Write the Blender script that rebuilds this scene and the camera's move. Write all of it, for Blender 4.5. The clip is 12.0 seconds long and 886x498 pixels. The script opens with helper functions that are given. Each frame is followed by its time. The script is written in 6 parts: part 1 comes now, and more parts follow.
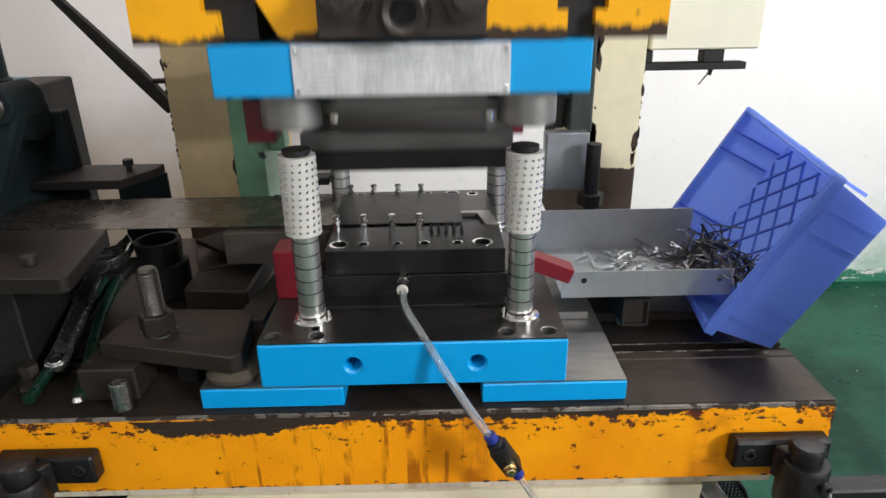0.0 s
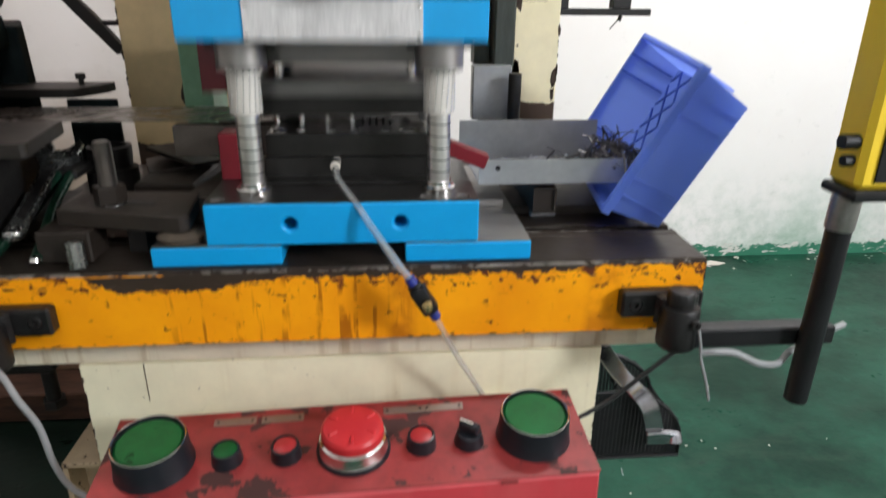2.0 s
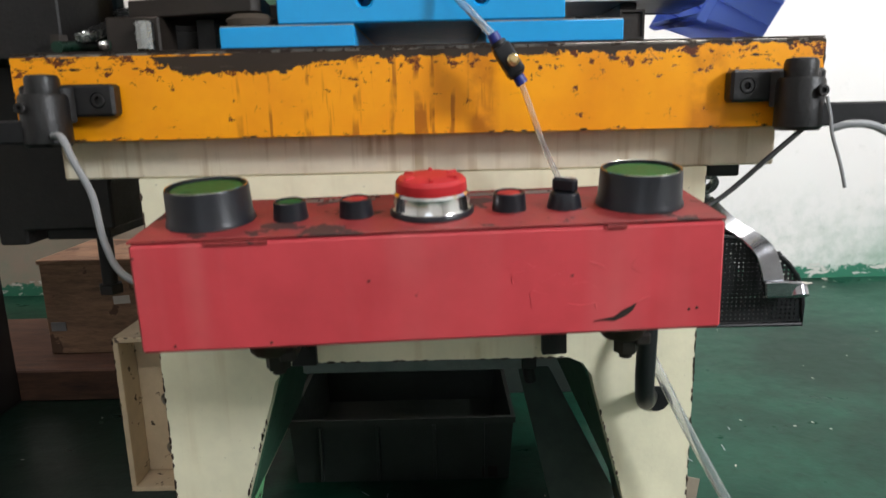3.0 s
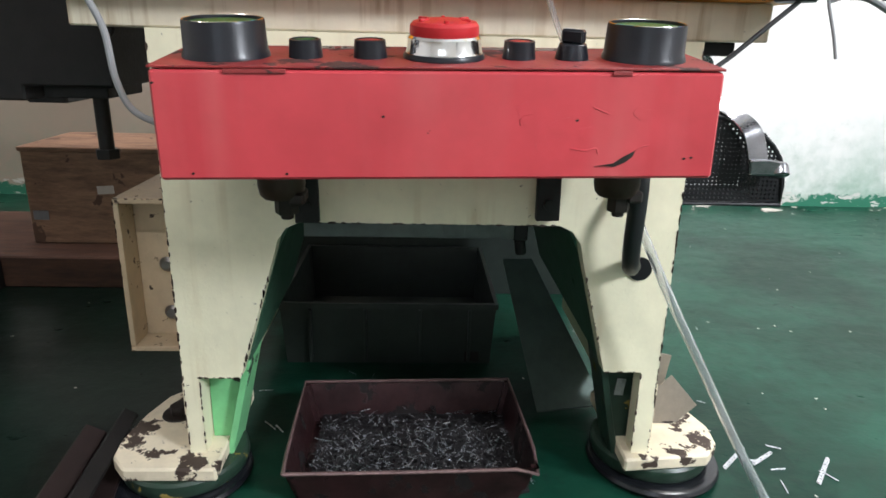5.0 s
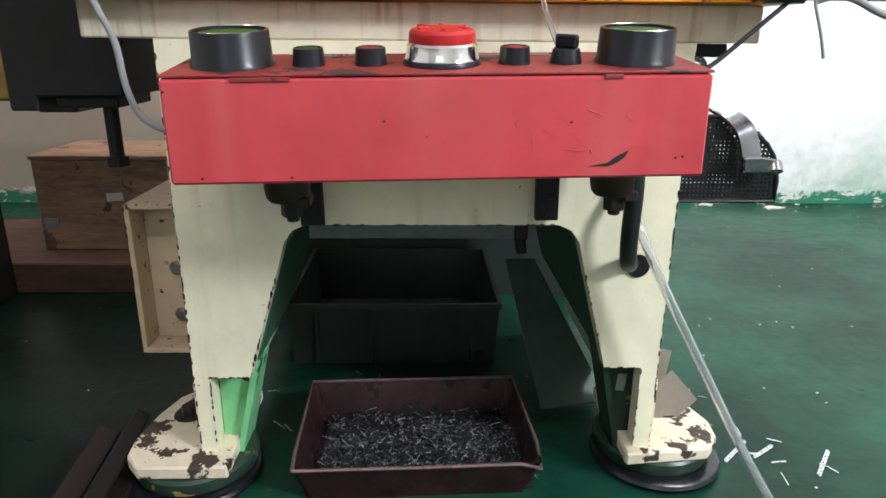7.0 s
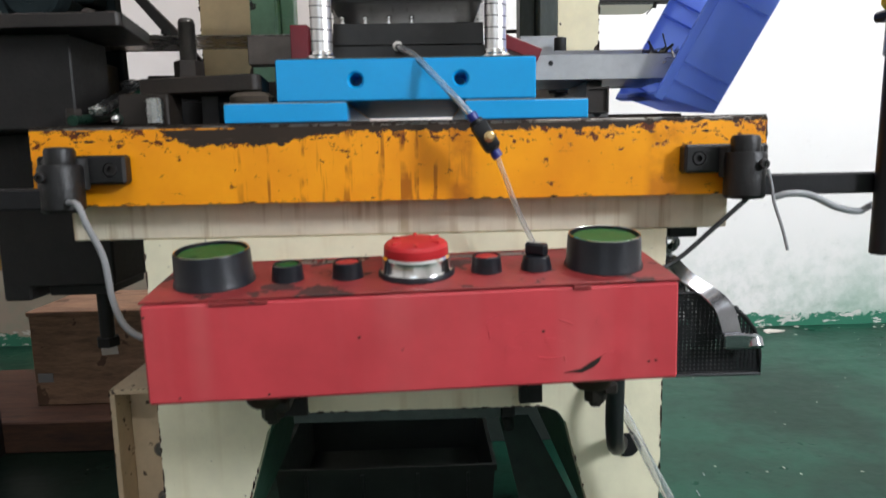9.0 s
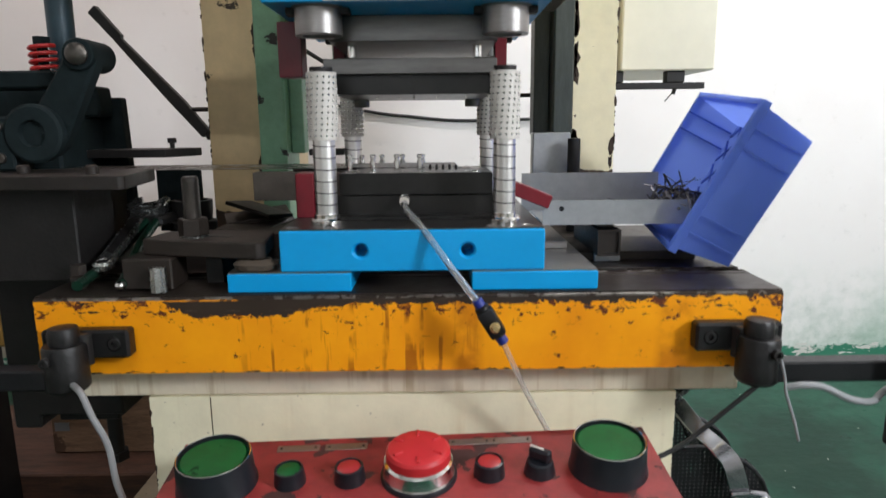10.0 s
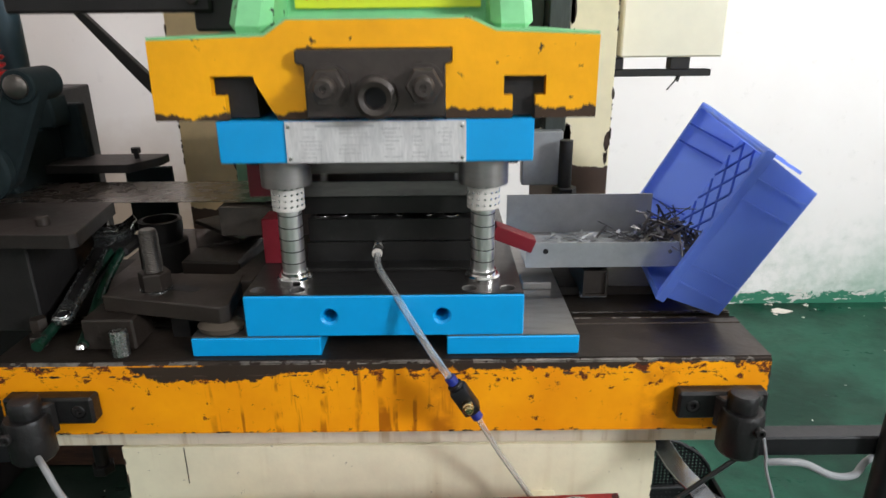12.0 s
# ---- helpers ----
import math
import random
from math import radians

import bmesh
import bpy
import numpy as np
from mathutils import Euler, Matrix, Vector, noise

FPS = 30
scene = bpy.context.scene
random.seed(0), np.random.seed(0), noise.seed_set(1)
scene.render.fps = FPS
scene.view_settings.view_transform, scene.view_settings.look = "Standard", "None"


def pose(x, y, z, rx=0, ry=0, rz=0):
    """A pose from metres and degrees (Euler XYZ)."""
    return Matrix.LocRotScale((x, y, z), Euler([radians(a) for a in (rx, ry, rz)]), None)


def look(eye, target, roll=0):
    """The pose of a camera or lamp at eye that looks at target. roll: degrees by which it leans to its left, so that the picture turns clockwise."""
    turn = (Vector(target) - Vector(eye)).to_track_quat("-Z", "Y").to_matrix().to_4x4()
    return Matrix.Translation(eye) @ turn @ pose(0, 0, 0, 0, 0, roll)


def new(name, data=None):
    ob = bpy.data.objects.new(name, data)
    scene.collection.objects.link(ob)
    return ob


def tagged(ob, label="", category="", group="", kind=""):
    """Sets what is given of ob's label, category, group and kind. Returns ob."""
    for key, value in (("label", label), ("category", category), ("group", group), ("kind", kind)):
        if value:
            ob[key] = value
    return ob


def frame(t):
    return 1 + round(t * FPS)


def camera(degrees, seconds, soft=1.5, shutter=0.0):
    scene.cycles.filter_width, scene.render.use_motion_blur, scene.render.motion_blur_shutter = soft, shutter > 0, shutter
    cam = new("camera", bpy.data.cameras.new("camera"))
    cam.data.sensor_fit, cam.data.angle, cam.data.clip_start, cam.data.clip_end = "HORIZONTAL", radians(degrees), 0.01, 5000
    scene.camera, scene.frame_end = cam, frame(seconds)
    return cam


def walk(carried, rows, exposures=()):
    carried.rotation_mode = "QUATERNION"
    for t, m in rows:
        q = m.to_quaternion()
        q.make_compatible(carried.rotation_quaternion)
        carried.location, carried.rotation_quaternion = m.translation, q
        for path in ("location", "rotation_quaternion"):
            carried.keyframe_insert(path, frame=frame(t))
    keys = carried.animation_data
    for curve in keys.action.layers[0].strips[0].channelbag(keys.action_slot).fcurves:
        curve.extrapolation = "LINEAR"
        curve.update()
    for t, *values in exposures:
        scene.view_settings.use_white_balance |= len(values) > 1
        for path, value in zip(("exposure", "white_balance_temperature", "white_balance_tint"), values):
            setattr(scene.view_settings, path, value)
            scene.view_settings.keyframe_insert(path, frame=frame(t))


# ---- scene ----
cam = camera(68.5, 12.0, shutter=0.5)
PATH = [
    (0, (0.025, 0.007, 1.197), (0.047, 1.852, 0.426), -0.9),
    (0.5, (0.025, -0.005, 1.199), (0.063, 1.842, 0.432), -1.3),
    (1, (0.023, -0.029, 1.19), (0.097, 1.827, 0.45), -1.2),
    (1.5, (0.06, -0.106, 1.169), (0.131, 1.766, 0.468), -1.3),
    (1.7, (0.056, -0.12, 1.142), (0.155, 1.748, 0.428), -0.6),
    (2, (0.051, -0.142, 1.085), (0.216, 1.711, 0.349), 0.6),
    (2.2, (0.035, -0.147, 1.02), (0.148, 1.712, 0.375), -0.4),
    (2.5, (0.005, -0.152, 0.908), (0.107, 1.723, 0.217), -1.9),
    (3, (0.017, -0.172, 0.718), (0.019, 1.784, 0.297), -1.3),
    (3.3, (0.008, -0.187, 0.667), (0.026, 1.758, 0.288), -0.5),
    (3.5, (0.004, -0.194, 0.646), (0.033, 1.741, 0.142), 0.1),
    (3.7, (0.002, -0.197, 0.644), (-0.022, 1.735, 0.145), 0.3),
    (5.5, (-0.02, -0.229, 0.638), (0.1, 1.663, 0.002), 1.5),
    (6, (-0.017, -0.233, 0.644), (0.114, 1.665, 0.026), 1.2),
    (6.5, (-0.017, -0.239, 0.639), (0.063, 1.658, 0.012), 0.5),
    (8.3, (0.007, -0.249, 0.693), (0.058, 1.716, 0.324), 0.3),
    (8.5, (-0.003, -0.249, 0.706), (0.038, 1.724, 0.383), -0.4),
    (9, (0.017, -0.232, 0.743), (0.073, 1.747, 0.462), -1.1),
    (9.5, (0.026, -0.189, 0.853), (0.033, 1.791, 0.568), -0.4),
    (9.7, (0.029, -0.184, 0.907), (0.068, 1.788, 0.588), -0.5),
    (10, (0.033, -0.181, 0.981), (0.041, 1.783, 0.606), -0.6),
    (10.5, (0.062, -0.165, 1.07), (0.057, 1.763, 0.54), 0.9),
    (11, (0.071, -0.15, 1.114), (0.052, 1.76, 0.521), -0.6),
    (11.5, (0.069, -0.112, 1.126), (0.039, 1.785, 0.493), -1.3),
    (12, (0.068, -0.09, 1.148), (0.064, 1.796, 0.482), -0.6),
]
walk(cam, [(t, look(eye, target, roll)) for t, eye, target, roll in PATH],
     [(0.0, 0.05, 6420, 10), (2.0, 0.0, 6500, 10), (3.0, 0.02, 6480, 10), (3.7, 0.17, 6400, 10), (5.3, 0.40, 6230, 10), (6.7, 0.41, 6230, 10), (8.5, 0.14, 6250, 10),
      (9.0, 0.0, 6250, 10), (9.7, -0.12, 6320, 10), (10.3, -0.12, 6360, 10), (11.0, -0.08, 6400, 10), (12.0, -0.03, 6430, 10)])


# light: unseen windows to the front and right, three unseen ceiling tubes, added
world = bpy.data.worlds.new("world")
scene.world = world
world.use_nodes = True
sky = world.node_tree.nodes.new("ShaderNodeTexSky")
sky.sky_type, sky.sun_disc = "NISHITA", False
sky.sun_elevation, sky.sun_rotation = radians(40), radians(120)
world.node_tree.links.new(sky.outputs[0], world.node_tree.nodes["Background"].inputs[0])
world.node_tree.nodes["Background"].inputs[1].default_value = 0.1


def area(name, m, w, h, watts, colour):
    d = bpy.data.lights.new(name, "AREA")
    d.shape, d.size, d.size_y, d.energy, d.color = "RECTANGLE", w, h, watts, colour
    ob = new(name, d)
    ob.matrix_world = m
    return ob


# key lamp set from the cast shadows; the window round it is assumed
KEY = area("unseen_window_light", look((2.52, -1.45, 2.15), (0.2, 0.7, 0.6)), 0.55, 0.55, 93, (0.93, 0.96, 1.0))
# added fill for the front faces and post reflections; no known window
FRONT = area("unseen_window_light", look((-0.7, -3.66, 1.8), (-0.7, 0, 1.5)), 1.5, 1.1, 8, (0.95, 0.97, 1.0))
# tube out of view, added to brighten the back wall
TUBE1 = area("unseen_tube_light", look((1.3, 1.45, 3.28), (1.3, 1.45, 0)), 1.2, 0.12, 56, (1.0, 0.98, 0.97))
TUBE3 = area("unseen_tube_light", look((0.1, -1.6, 3.28), (0.1, -1.6, 0)), 1.2, 0.12, 31, (1.0, 0.97, 0.95))
# another added tube, tinted pink to colour the left wall
TUBE2 = area("unseen_tube_light", look((-1.1, 1.55, 3.28), (-1.1, 1.55, 0)), 1.2, 0.12, 22, (1.0, 0.74, 0.68))


# ---- materials ----
def nodes_of(name):
    m = bpy.data.materials.new(name)
    m.use_nodes = True
    return m, m.node_tree, m.node_tree.nodes["Principled BSDF"]


def noise_node(nt, scale, detail=4, rough=0.6, stretch=(1, 1, 1)):
    tc = nt.nodes.new("ShaderNodeTexCoord")
    mp = nt.nodes.new("ShaderNodeMapping")
    mp.inputs["Scale"].default_value = stretch
    nt.links.new(tc.outputs["Object"], mp.inputs[0])
    n = nt.nodes.new("ShaderNodeTexNoise")
    n.inputs["Scale"].default_value, n.inputs["Detail"].default_value, n.inputs["Roughness"].default_value = scale, detail, rough
    nt.links.new(mp.outputs[0], n.inputs["Vector"])
    return n.outputs["Fac"]


def ramp(nt, src, a, b):
    r = nt.nodes.new("ShaderNodeMapRange")
    r.inputs["From Min"].default_value, r.inputs["From Max"].default_value = a, b
    nt.links.new(src, r.inputs["Value"])
    return r.outputs["Result"]


def calc(nt, op, a, b):
    n = nt.nodes.new("ShaderNodeMath")
    n.operation = op
    for i, v in enumerate((a, b)):
        if isinstance(v, (int, float)):
            n.inputs[i].default_value = v
        else:
            nt.links.new(v, n.inputs[i])
    return n.outputs[0]


def mixc(nt, fac, a, b):
    n = nt.nodes.new("ShaderNodeMix")
    n.data_type = "RGBA"
    if isinstance(fac, (int, float)):
        n.inputs[0].default_value = fac
    else:
        nt.links.new(fac, n.inputs[0])
    for i, v in ((6, a), (7, b)):
        if isinstance(v, tuple):
            n.inputs[i].default_value = (*v, 1)
        else:
            nt.links.new(v, n.inputs[i])
    return n.outputs[2]


def axis_of(nt, k):
    tc = nt.nodes.new("ShaderNodeTexCoord")
    s = nt.nodes.new("ShaderNodeSeparateXYZ")
    nt.links.new(tc.outputs["Object"], s.inputs[0])
    return s.outputs[k]


def mat(name, col, rough=0.5, metal=0.0, var=0.25, scale=25, bump=0.15, bscale=180, stretch=(1, 1, 1),
        chip=None, chip_at=0.62, chip_scale=40, chip_rough=0.75, edge=None, streak=None, coat=0.0, spec=0.5):
    """Painted or bare surface: two scales of tone, fine relief, chips, a worn upper or lower band, rust runs."""
    m, nt, p = nodes_of(name)
    big = noise_node(nt, scale, 5, 0.65, stretch)
    fine = noise_node(nt, scale * 6, 3, 0.6, stretch)
    tone = calc(nt, "ADD", calc(nt, "MULTIPLY", big, 0.7), calc(nt, "MULTIPLY", fine, 0.3))
    dark = tuple(c * (1 - var) for c in col)
    light = tuple(min(1, c * (1 + var * 0.7)) for c in col)
    c = mixc(nt, ramp(nt, tone, 0.3, 0.7), dark, light)
    r = calc(nt, "ADD", calc(nt, "MULTIPLY", fine, 0.2), rough - 0.1)
    if streak:
        sc, lo, hi, amount, tint = streak
        s = noise_node(nt, sc, 3, 0.6, (1, 1, 0.045))
        s2 = noise_node(nt, sc * 0.25, 2, 0.5)
        c = mixc(nt, calc(nt, "MULTIPLY", calc(nt, "MULTIPLY", ramp(nt, s, lo, hi), ramp(nt, s2, 0.4, 0.6)), amount), c, tint)
    mask = None
    if chip:
        a = noise_node(nt, chip_scale, 8, 0.62)
        mask = ramp(nt, a, chip_at, chip_at + 0.012)
    if edge:
        k, level, amp, sc, sign = edge
        e = calc(nt, "ADD", calc(nt, "MULTIPLY", noise_node(nt, sc, 9, 0.75, (1, 1, 0.3)), 0.6), calc(nt, "MULTIPLY", noise_node(nt, sc * 0.3, 2, 0.5, (1, 1, 0.3)), 0.4))
        h = calc(nt, "ADD", axis_of(nt, k), calc(nt, "MULTIPLY", calc(nt, "SUBTRACT", e, 0.5), amp))
        band = ramp(nt, h, level, level + 0.0012 * sign)
        mask = band if mask is None else calc(nt, "MAXIMUM", mask, band)
    if mask is not None:
        c2 = mixc(nt, big, tuple(x * 0.6 for x in chip), tuple(x * 1.3 for x in chip))
        c = mixc(nt, mask, c, c2)
        r = calc(nt, "ADD", calc(nt, "MULTIPLY", calc(nt, "SUBTRACT", chip_rough, r), mask), r)
    nt.links.new(c, p.inputs["Base Color"])
    nt.links.new(r, p.inputs["Roughness"])
    p.inputs["Metallic"].default_value = metal
    p.inputs["Coat Weight"].default_value = coat
    p.inputs["Specular IOR Level"].default_value = spec
    if bump:
        b = nt.nodes.new("ShaderNodeBump")
        b.inputs["Strength"].default_value, b.inputs["Distance"].default_value = bump, 0.002
        src = noise_node(nt, bscale, 4, 0.6, stretch)
        if mask is not None:
            src = calc(nt, "SUBTRACT", src, calc(nt, "MULTIPLY", mask, 0.8))
        nt.links.new(src, b.inputs["Height"])
        nt.links.new(b.outputs[0], p.inputs["Normal"])
    return m


def translucent(name, col):
    """Thin moulded plastic that lets some light through."""
    m = mat(name, col, 0.4, var=0.12, scale=8, bump=0.06)
    nt = m.node_tree
    p, out = nt.nodes["Principled BSDF"], nt.nodes["Material Output"]
    tr = nt.nodes.new("ShaderNodeBsdfTranslucent")
    tr.inputs[0].default_value = (*[min(1, v * 0.78 + 0.33) for v in col], 1)
    mx = nt.nodes.new("ShaderNodeMixShader")
    mx.inputs[0].default_value = 0.64
    nt.links.new(p.outputs[0], mx.inputs[1]), nt.links.new(tr.outputs[0], mx.inputs[2]), nt.links.new(mx.outputs[0], out.inputs[0])
    return m


def glassy(name, col, rough=0.08):
    m, nt, p = nodes_of(name)
    p.inputs["Base Color"].default_value = (*col, 1)
    p.inputs["Transmission Weight"].default_value, p.inputs["Roughness"].default_value, p.inputs["IOR"].default_value = 0.9, rough, 1.4
    return m


M_ram = mat("worn yellow paint", (0.88, 0.40, 0.004), 0.42, var=0.14, scale=10, chip=(0.05, 0.028, 0.016), chip_at=0.652, chip_scale=60,
            edge=(2, 1.0535, 0.062, 30, -1), spec=0.3)
M_cream = mat("cream machine paint", (0.80, 0.755, 0.55), 0.42, var=0.14, scale=6, chip=(0.07, 0.05, 0.035), chip_at=0.695, chip_scale=120,
              streak=(34, 0.56, 0.72, 0.4, (0.46, 0.34, 0.15)))
M_column = mat("tan column paint", (0.66, 0.50, 0.28), 0.5, var=0.2, scale=7, chip=(0.06, 0.04, 0.028), chip_at=0.66, chip_scale=22,
               edge=(2, 0.82, 0.09, 10, -1))
M_columnr = mat("cream column paint", (0.78, 0.70, 0.47), 0.45, var=0.12, scale=8, chip=(0.055, 0.032, 0.02), chip_at=0.64, chip_scale=16,
                edge=(2, 0.90, 0.07, 13, -1))
M_foot = mat("peeling foot paint", (0.76, 0.67, 0.50), 0.55, var=0.22, scale=10, chip=(0.055, 0.036, 0.026), chip_at=0.545, chip_scale=24)
M_green = mat("light green paint", (0.20, 0.55, 0.25), 0.4, var=0.2, scale=10, chip=(0.03, 0.05, 0.03), chip_at=0.63, chip_scale=26)
M_dgreen = mat("dark inner green", (0.035, 0.10, 0.06), 0.5, var=0.3, scale=9, chip=(0.02, 0.02, 0.018), chip_at=0.66, chip_scale=30)
M_gib = mat("grey green gib paint", (0.19, 0.38, 0.23), 0.45, var=0.3, scale=11, chip=(0.03, 0.03, 0.026), chip_at=0.63, chip_scale=18)
M_steel = mat("oily steel top", (0.050, 0.038, 0.030), 0.42, 0.7, var=0.4, scale=10, bump=0.2, bscale=120)
M_ground = mat("ground tool steel", (0.105, 0.098, 0.094), 0.33, 0.9, var=0.3, scale=16, bump=0.08, stretch=(1, 14, 1))
M_die = mat("dark die steel", (0.026, 0.025, 0.0235), 0.33, 0.6, var=0.3, scale=12, bump=0.1)
M_plate = mat("machined grey steel", (0.33, 0.315, 0.30), 0.34, 0.9, var=0.3, scale=12, bump=0.1, stretch=(1, 6, 6))
M_bush = mat("grey bush steel", (0.30, 0.285, 0.275), 0.38, 0.9, var=0.2, scale=14, stretch=(1, 1, 6))
M_blue = mat("sky blue enamel", (0.001, 0.31, 0.68), 0.36, var=0.07, scale=12, bump=0.05)
M_black = mat("black paint", (0.010, 0.010, 0.011), 0.45, var=0.4, scale=20, spec=0.3)
M_blackm = mat("black oxide metal", (0.013, 0.0115, 0.011), 0.55, 0.3, var=0.5, scale=20, bump=0.25)
M_brownm = mat("brown oily metal", (0.019, 0.013, 0.0092), 0.55, 0.2, var=0.45, scale=16, bump=0.25)
M_feeder = mat("dark teal casting", (0.012, 0.0185, 0.020), 0.65, var=0.5, scale=10, bump=0.3, bscale=90, spec=0.08)
M_chrome = mat("bright chrome", (0.8, 0.79, 0.77), 0.14, 1.0, var=0.1, scale=20, bump=0.02)
M_post = mat("hardened post steel", (0.82, 0.80, 0.78), 0.34, 1.0, var=0.12, scale=20, bump=0.03)
M_cage = mat("white ball cage", (0.58, 0.55, 0.51), 0.5, 0.1, var=0.07, scale=20)
M_red = mat("scuffed red paint", (0.54, 0.053, 0.065), 0.36, var=0.22, scale=4, chip=(0.13, 0.025, 0.025), chip_at=0.72, chip_scale=30, bump=0.04, bscale=60,
            streak=(13, 0.48, 0.70, 0.42, (0.56, 0.17, 0.16)))
M_redtop = mat("grimy red paint", (0.25, 0.025, 0.025), 0.5, var=0.5, scale=12, chip=(0.05, 0.016, 0.014), chip_at=0.565, chip_scale=16)
M_redblk = mat("dark red block", (0.15, 0.004, 0.012), 0.4, var=0.2, scale=16)
M_redbtn = mat("red button plastic", (0.47, 0.022, 0.027), 0.4, var=0.12, scale=30, bump=0.05, spec=0.3)
M_grnbtn = mat("green button plastic", (0.003, 0.09, 0.021), 0.45, var=0.35, scale=22, bump=0.08, spec=0.2, chip=(0.006, 0.04, 0.012), chip_at=0.64, chip_scale=45)
M_cup = mat("black plastic cup", (0.012, 0.013, 0.017), 0.32, var=0.3, scale=20, bump=0.03, spec=0.35)
M_galv = mat("galvanised sheet", (0.40, 0.41, 0.42), 0.42, 0.7, var=0.18, scale=18, bump=0.06)
M_crate = translucent("blue crate plastic", (0.20, 0.34, 0.80))
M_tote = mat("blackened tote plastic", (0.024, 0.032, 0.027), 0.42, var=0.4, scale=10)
M_tray = mat("oxide red tray", (0.040, 0.016, 0.017), 0.33, 0.3, var=0.7, scale=14, bump=0.3, bscale=60, chip=(0.012, 0.008, 0.008), chip_at=0.56, chip_scale=20)
M_scrap = mat("bright scrap", (0.60, 0.62, 0.66), 0.27, 0.85, var=0.3, scale=50, bump=0)
M_scrapd = mat("dull scrap", (0.10, 0.095, 0.10), 0.4, 0.8, var=0.4, scale=60, bump=0)
M_wood = mat("old plywood", (0.29, 0.172, 0.104), 0.75, var=0.6, scale=9, bump=0.5, stretch=(1, 5, 5), chip=(0.12, 0.065, 0.04), chip_at=0.60, chip_scale=11)
M_plank = mat("burnt plank", (0.075, 0.035, 0.02), 0.75, var=0.8, scale=9, bump=0.4, stretch=(1, 6, 6))
M_cable = mat("grey cable", (0.24, 0.245, 0.25), 0.5, var=0.1, scale=30, bump=0)
M_rubber = mat("black rubber", (0.014, 0.014, 0.015), 0.4, var=0.3, scale=30, bump=0.1)
M_label = mat("aluminium nameplate", (0.70, 0.685, 0.68), 0.4, 0.4, var=0.32, scale=18, bump=0.08, stretch=(4, 1, 0.8))
M_ink = mat("grey print", (0.47, 0.46, 0.46), 0.6, var=0.2, scale=30, bump=0)
M_sign = mat("yellow green sign", (0.60, 0.66, 0.02), 0.4, var=0.1, scale=20, bump=0)
M_signred = mat("orange red print", (0.62, 0.16, 0.015), 0.5, var=0.1, scale=20, bump=0)
M_yellow = mat("safety yellow housing", (0.80, 0.55, 0.03), 0.4, var=0.06, scale=12, bump=0.03)
M_teal = mat("blue machine cabinet", (0.02, 0.13, 0.22), 0.45, var=0.2, scale=9)
M_oldyel = mat("dull yellow casting", (0.40, 0.22, 0.04), 0.55, var=0.3, scale=9)
M_sponge = mat("brown felt wad", (0.07, 0.052, 0.036), 0.9, var=0.3, scale=20, bump=0.5)
M_grn_tool = mat("green tool handle", (0.005, 0.028, 0.016), 0.3, 0.2, var=0.3, scale=20)
M_wrench = mat("worn tool chrome", (0.36, 0.37, 0.36), 0.26, 0.95, var=0.3, scale=25)
M_hose = glassy("clear hose", (0.93, 0.94, 0.95), 0.06)
M_collar = mat("blue push collar", (0.01, 0.02, 0.18), 0.4, var=0.1, scale=30, bump=0)
M_brass = mat("brass screw", (0.65, 0.5, 0.25), 0.25, 1.0, var=0.1, scale=30, bump=0)
M_tape = mat("white paper", (0.6, 0.56, 0.5), 0.7, var=0.1, scale=30)
M_pedal = mat("dark pedal steel", (0.020, 0.0115, 0.011), 0.5, 0.2, var=0.4, scale=12)
M_redcap = mat("dull red cap", (0.34, 0.018, 0.022), 0.4, var=0.2, scale=30, bump=0.03)
# strip over the die: oil and the stripper's dark reflection in one colour
M_strip_dark = mat("dark strip steel", (0.022, 0.021, 0.019), 0.42, 0.5, var=0.3, scale=10, bump=0.04)
M_strip = mat("dull strip steel", (0.17, 0.155, 0.135), 0.27, 0.95, var=0.12, scale=6, bump=0.02)
M_card = mat("grey card", (0.22, 0.19, 0.15), 0.8, var=0.2, scale=20)
M_rodgrey = mat("blue grey rod", (0.02, 0.045, 0.06), 0.45, 0.2, var=0.3, scale=12)
M_sidebox = mat("tan side box paint", (0.54, 0.42, 0.28), 0.55, var=0.22, scale=9, chip=(0.07, 0.045, 0.03), chip_at=0.645, chip_scale=60)
M_gland = mat("brown oily gland", (0.05, 0.028, 0.018), 0.4, 0.4, var=0.5, scale=14)
M_strap = mat("polished strap steel", (0.34, 0.34, 0.36), 0.2, 0.95, var=0.3, scale=14, bump=0.03)
M_stud = mat("oily stud steel", (0.10, 0.09, 0.08), 0.35, 0.8, var=0.3, scale=20)
M_wear = mat("bare rusty steel", (0.045, 0.026, 0.016), 0.75, var=0.5, scale=60, bump=0.1)
M_pad = mat("oily black rubber", (0.010, 0.011, 0.014), 0.22, var=0.4, scale=30, bump=0.12)
M_trayrim = mat("rubbed tray rim", (0.22, 0.14, 0.135), 0.35, 0.5, var=0.5, scale=20)
M_crib = mat("thick blue plastic", (0.10, 0.17, 0.58), 0.4, var=0.12, scale=8, bump=0.05)
M_clampb = mat("brown grey oily steel", (0.05, 0.04, 0.034), 0.42, 0.4, var=0.45, scale=16, bump=0.25)
M_table = mat("dark worn table steel", (0.017, 0.013, 0.0105), 0.45, 0.3, var=0.6, scale=14, bump=0.2)
M_rub = mat("rubbed bright steel", (0.20, 0.18, 0.16), 0.4, 0.7, var=0.85, scale=30, bump=0.2, chip=(0.05, 0.036, 0.028), chip_at=0.5, chip_scale=45)
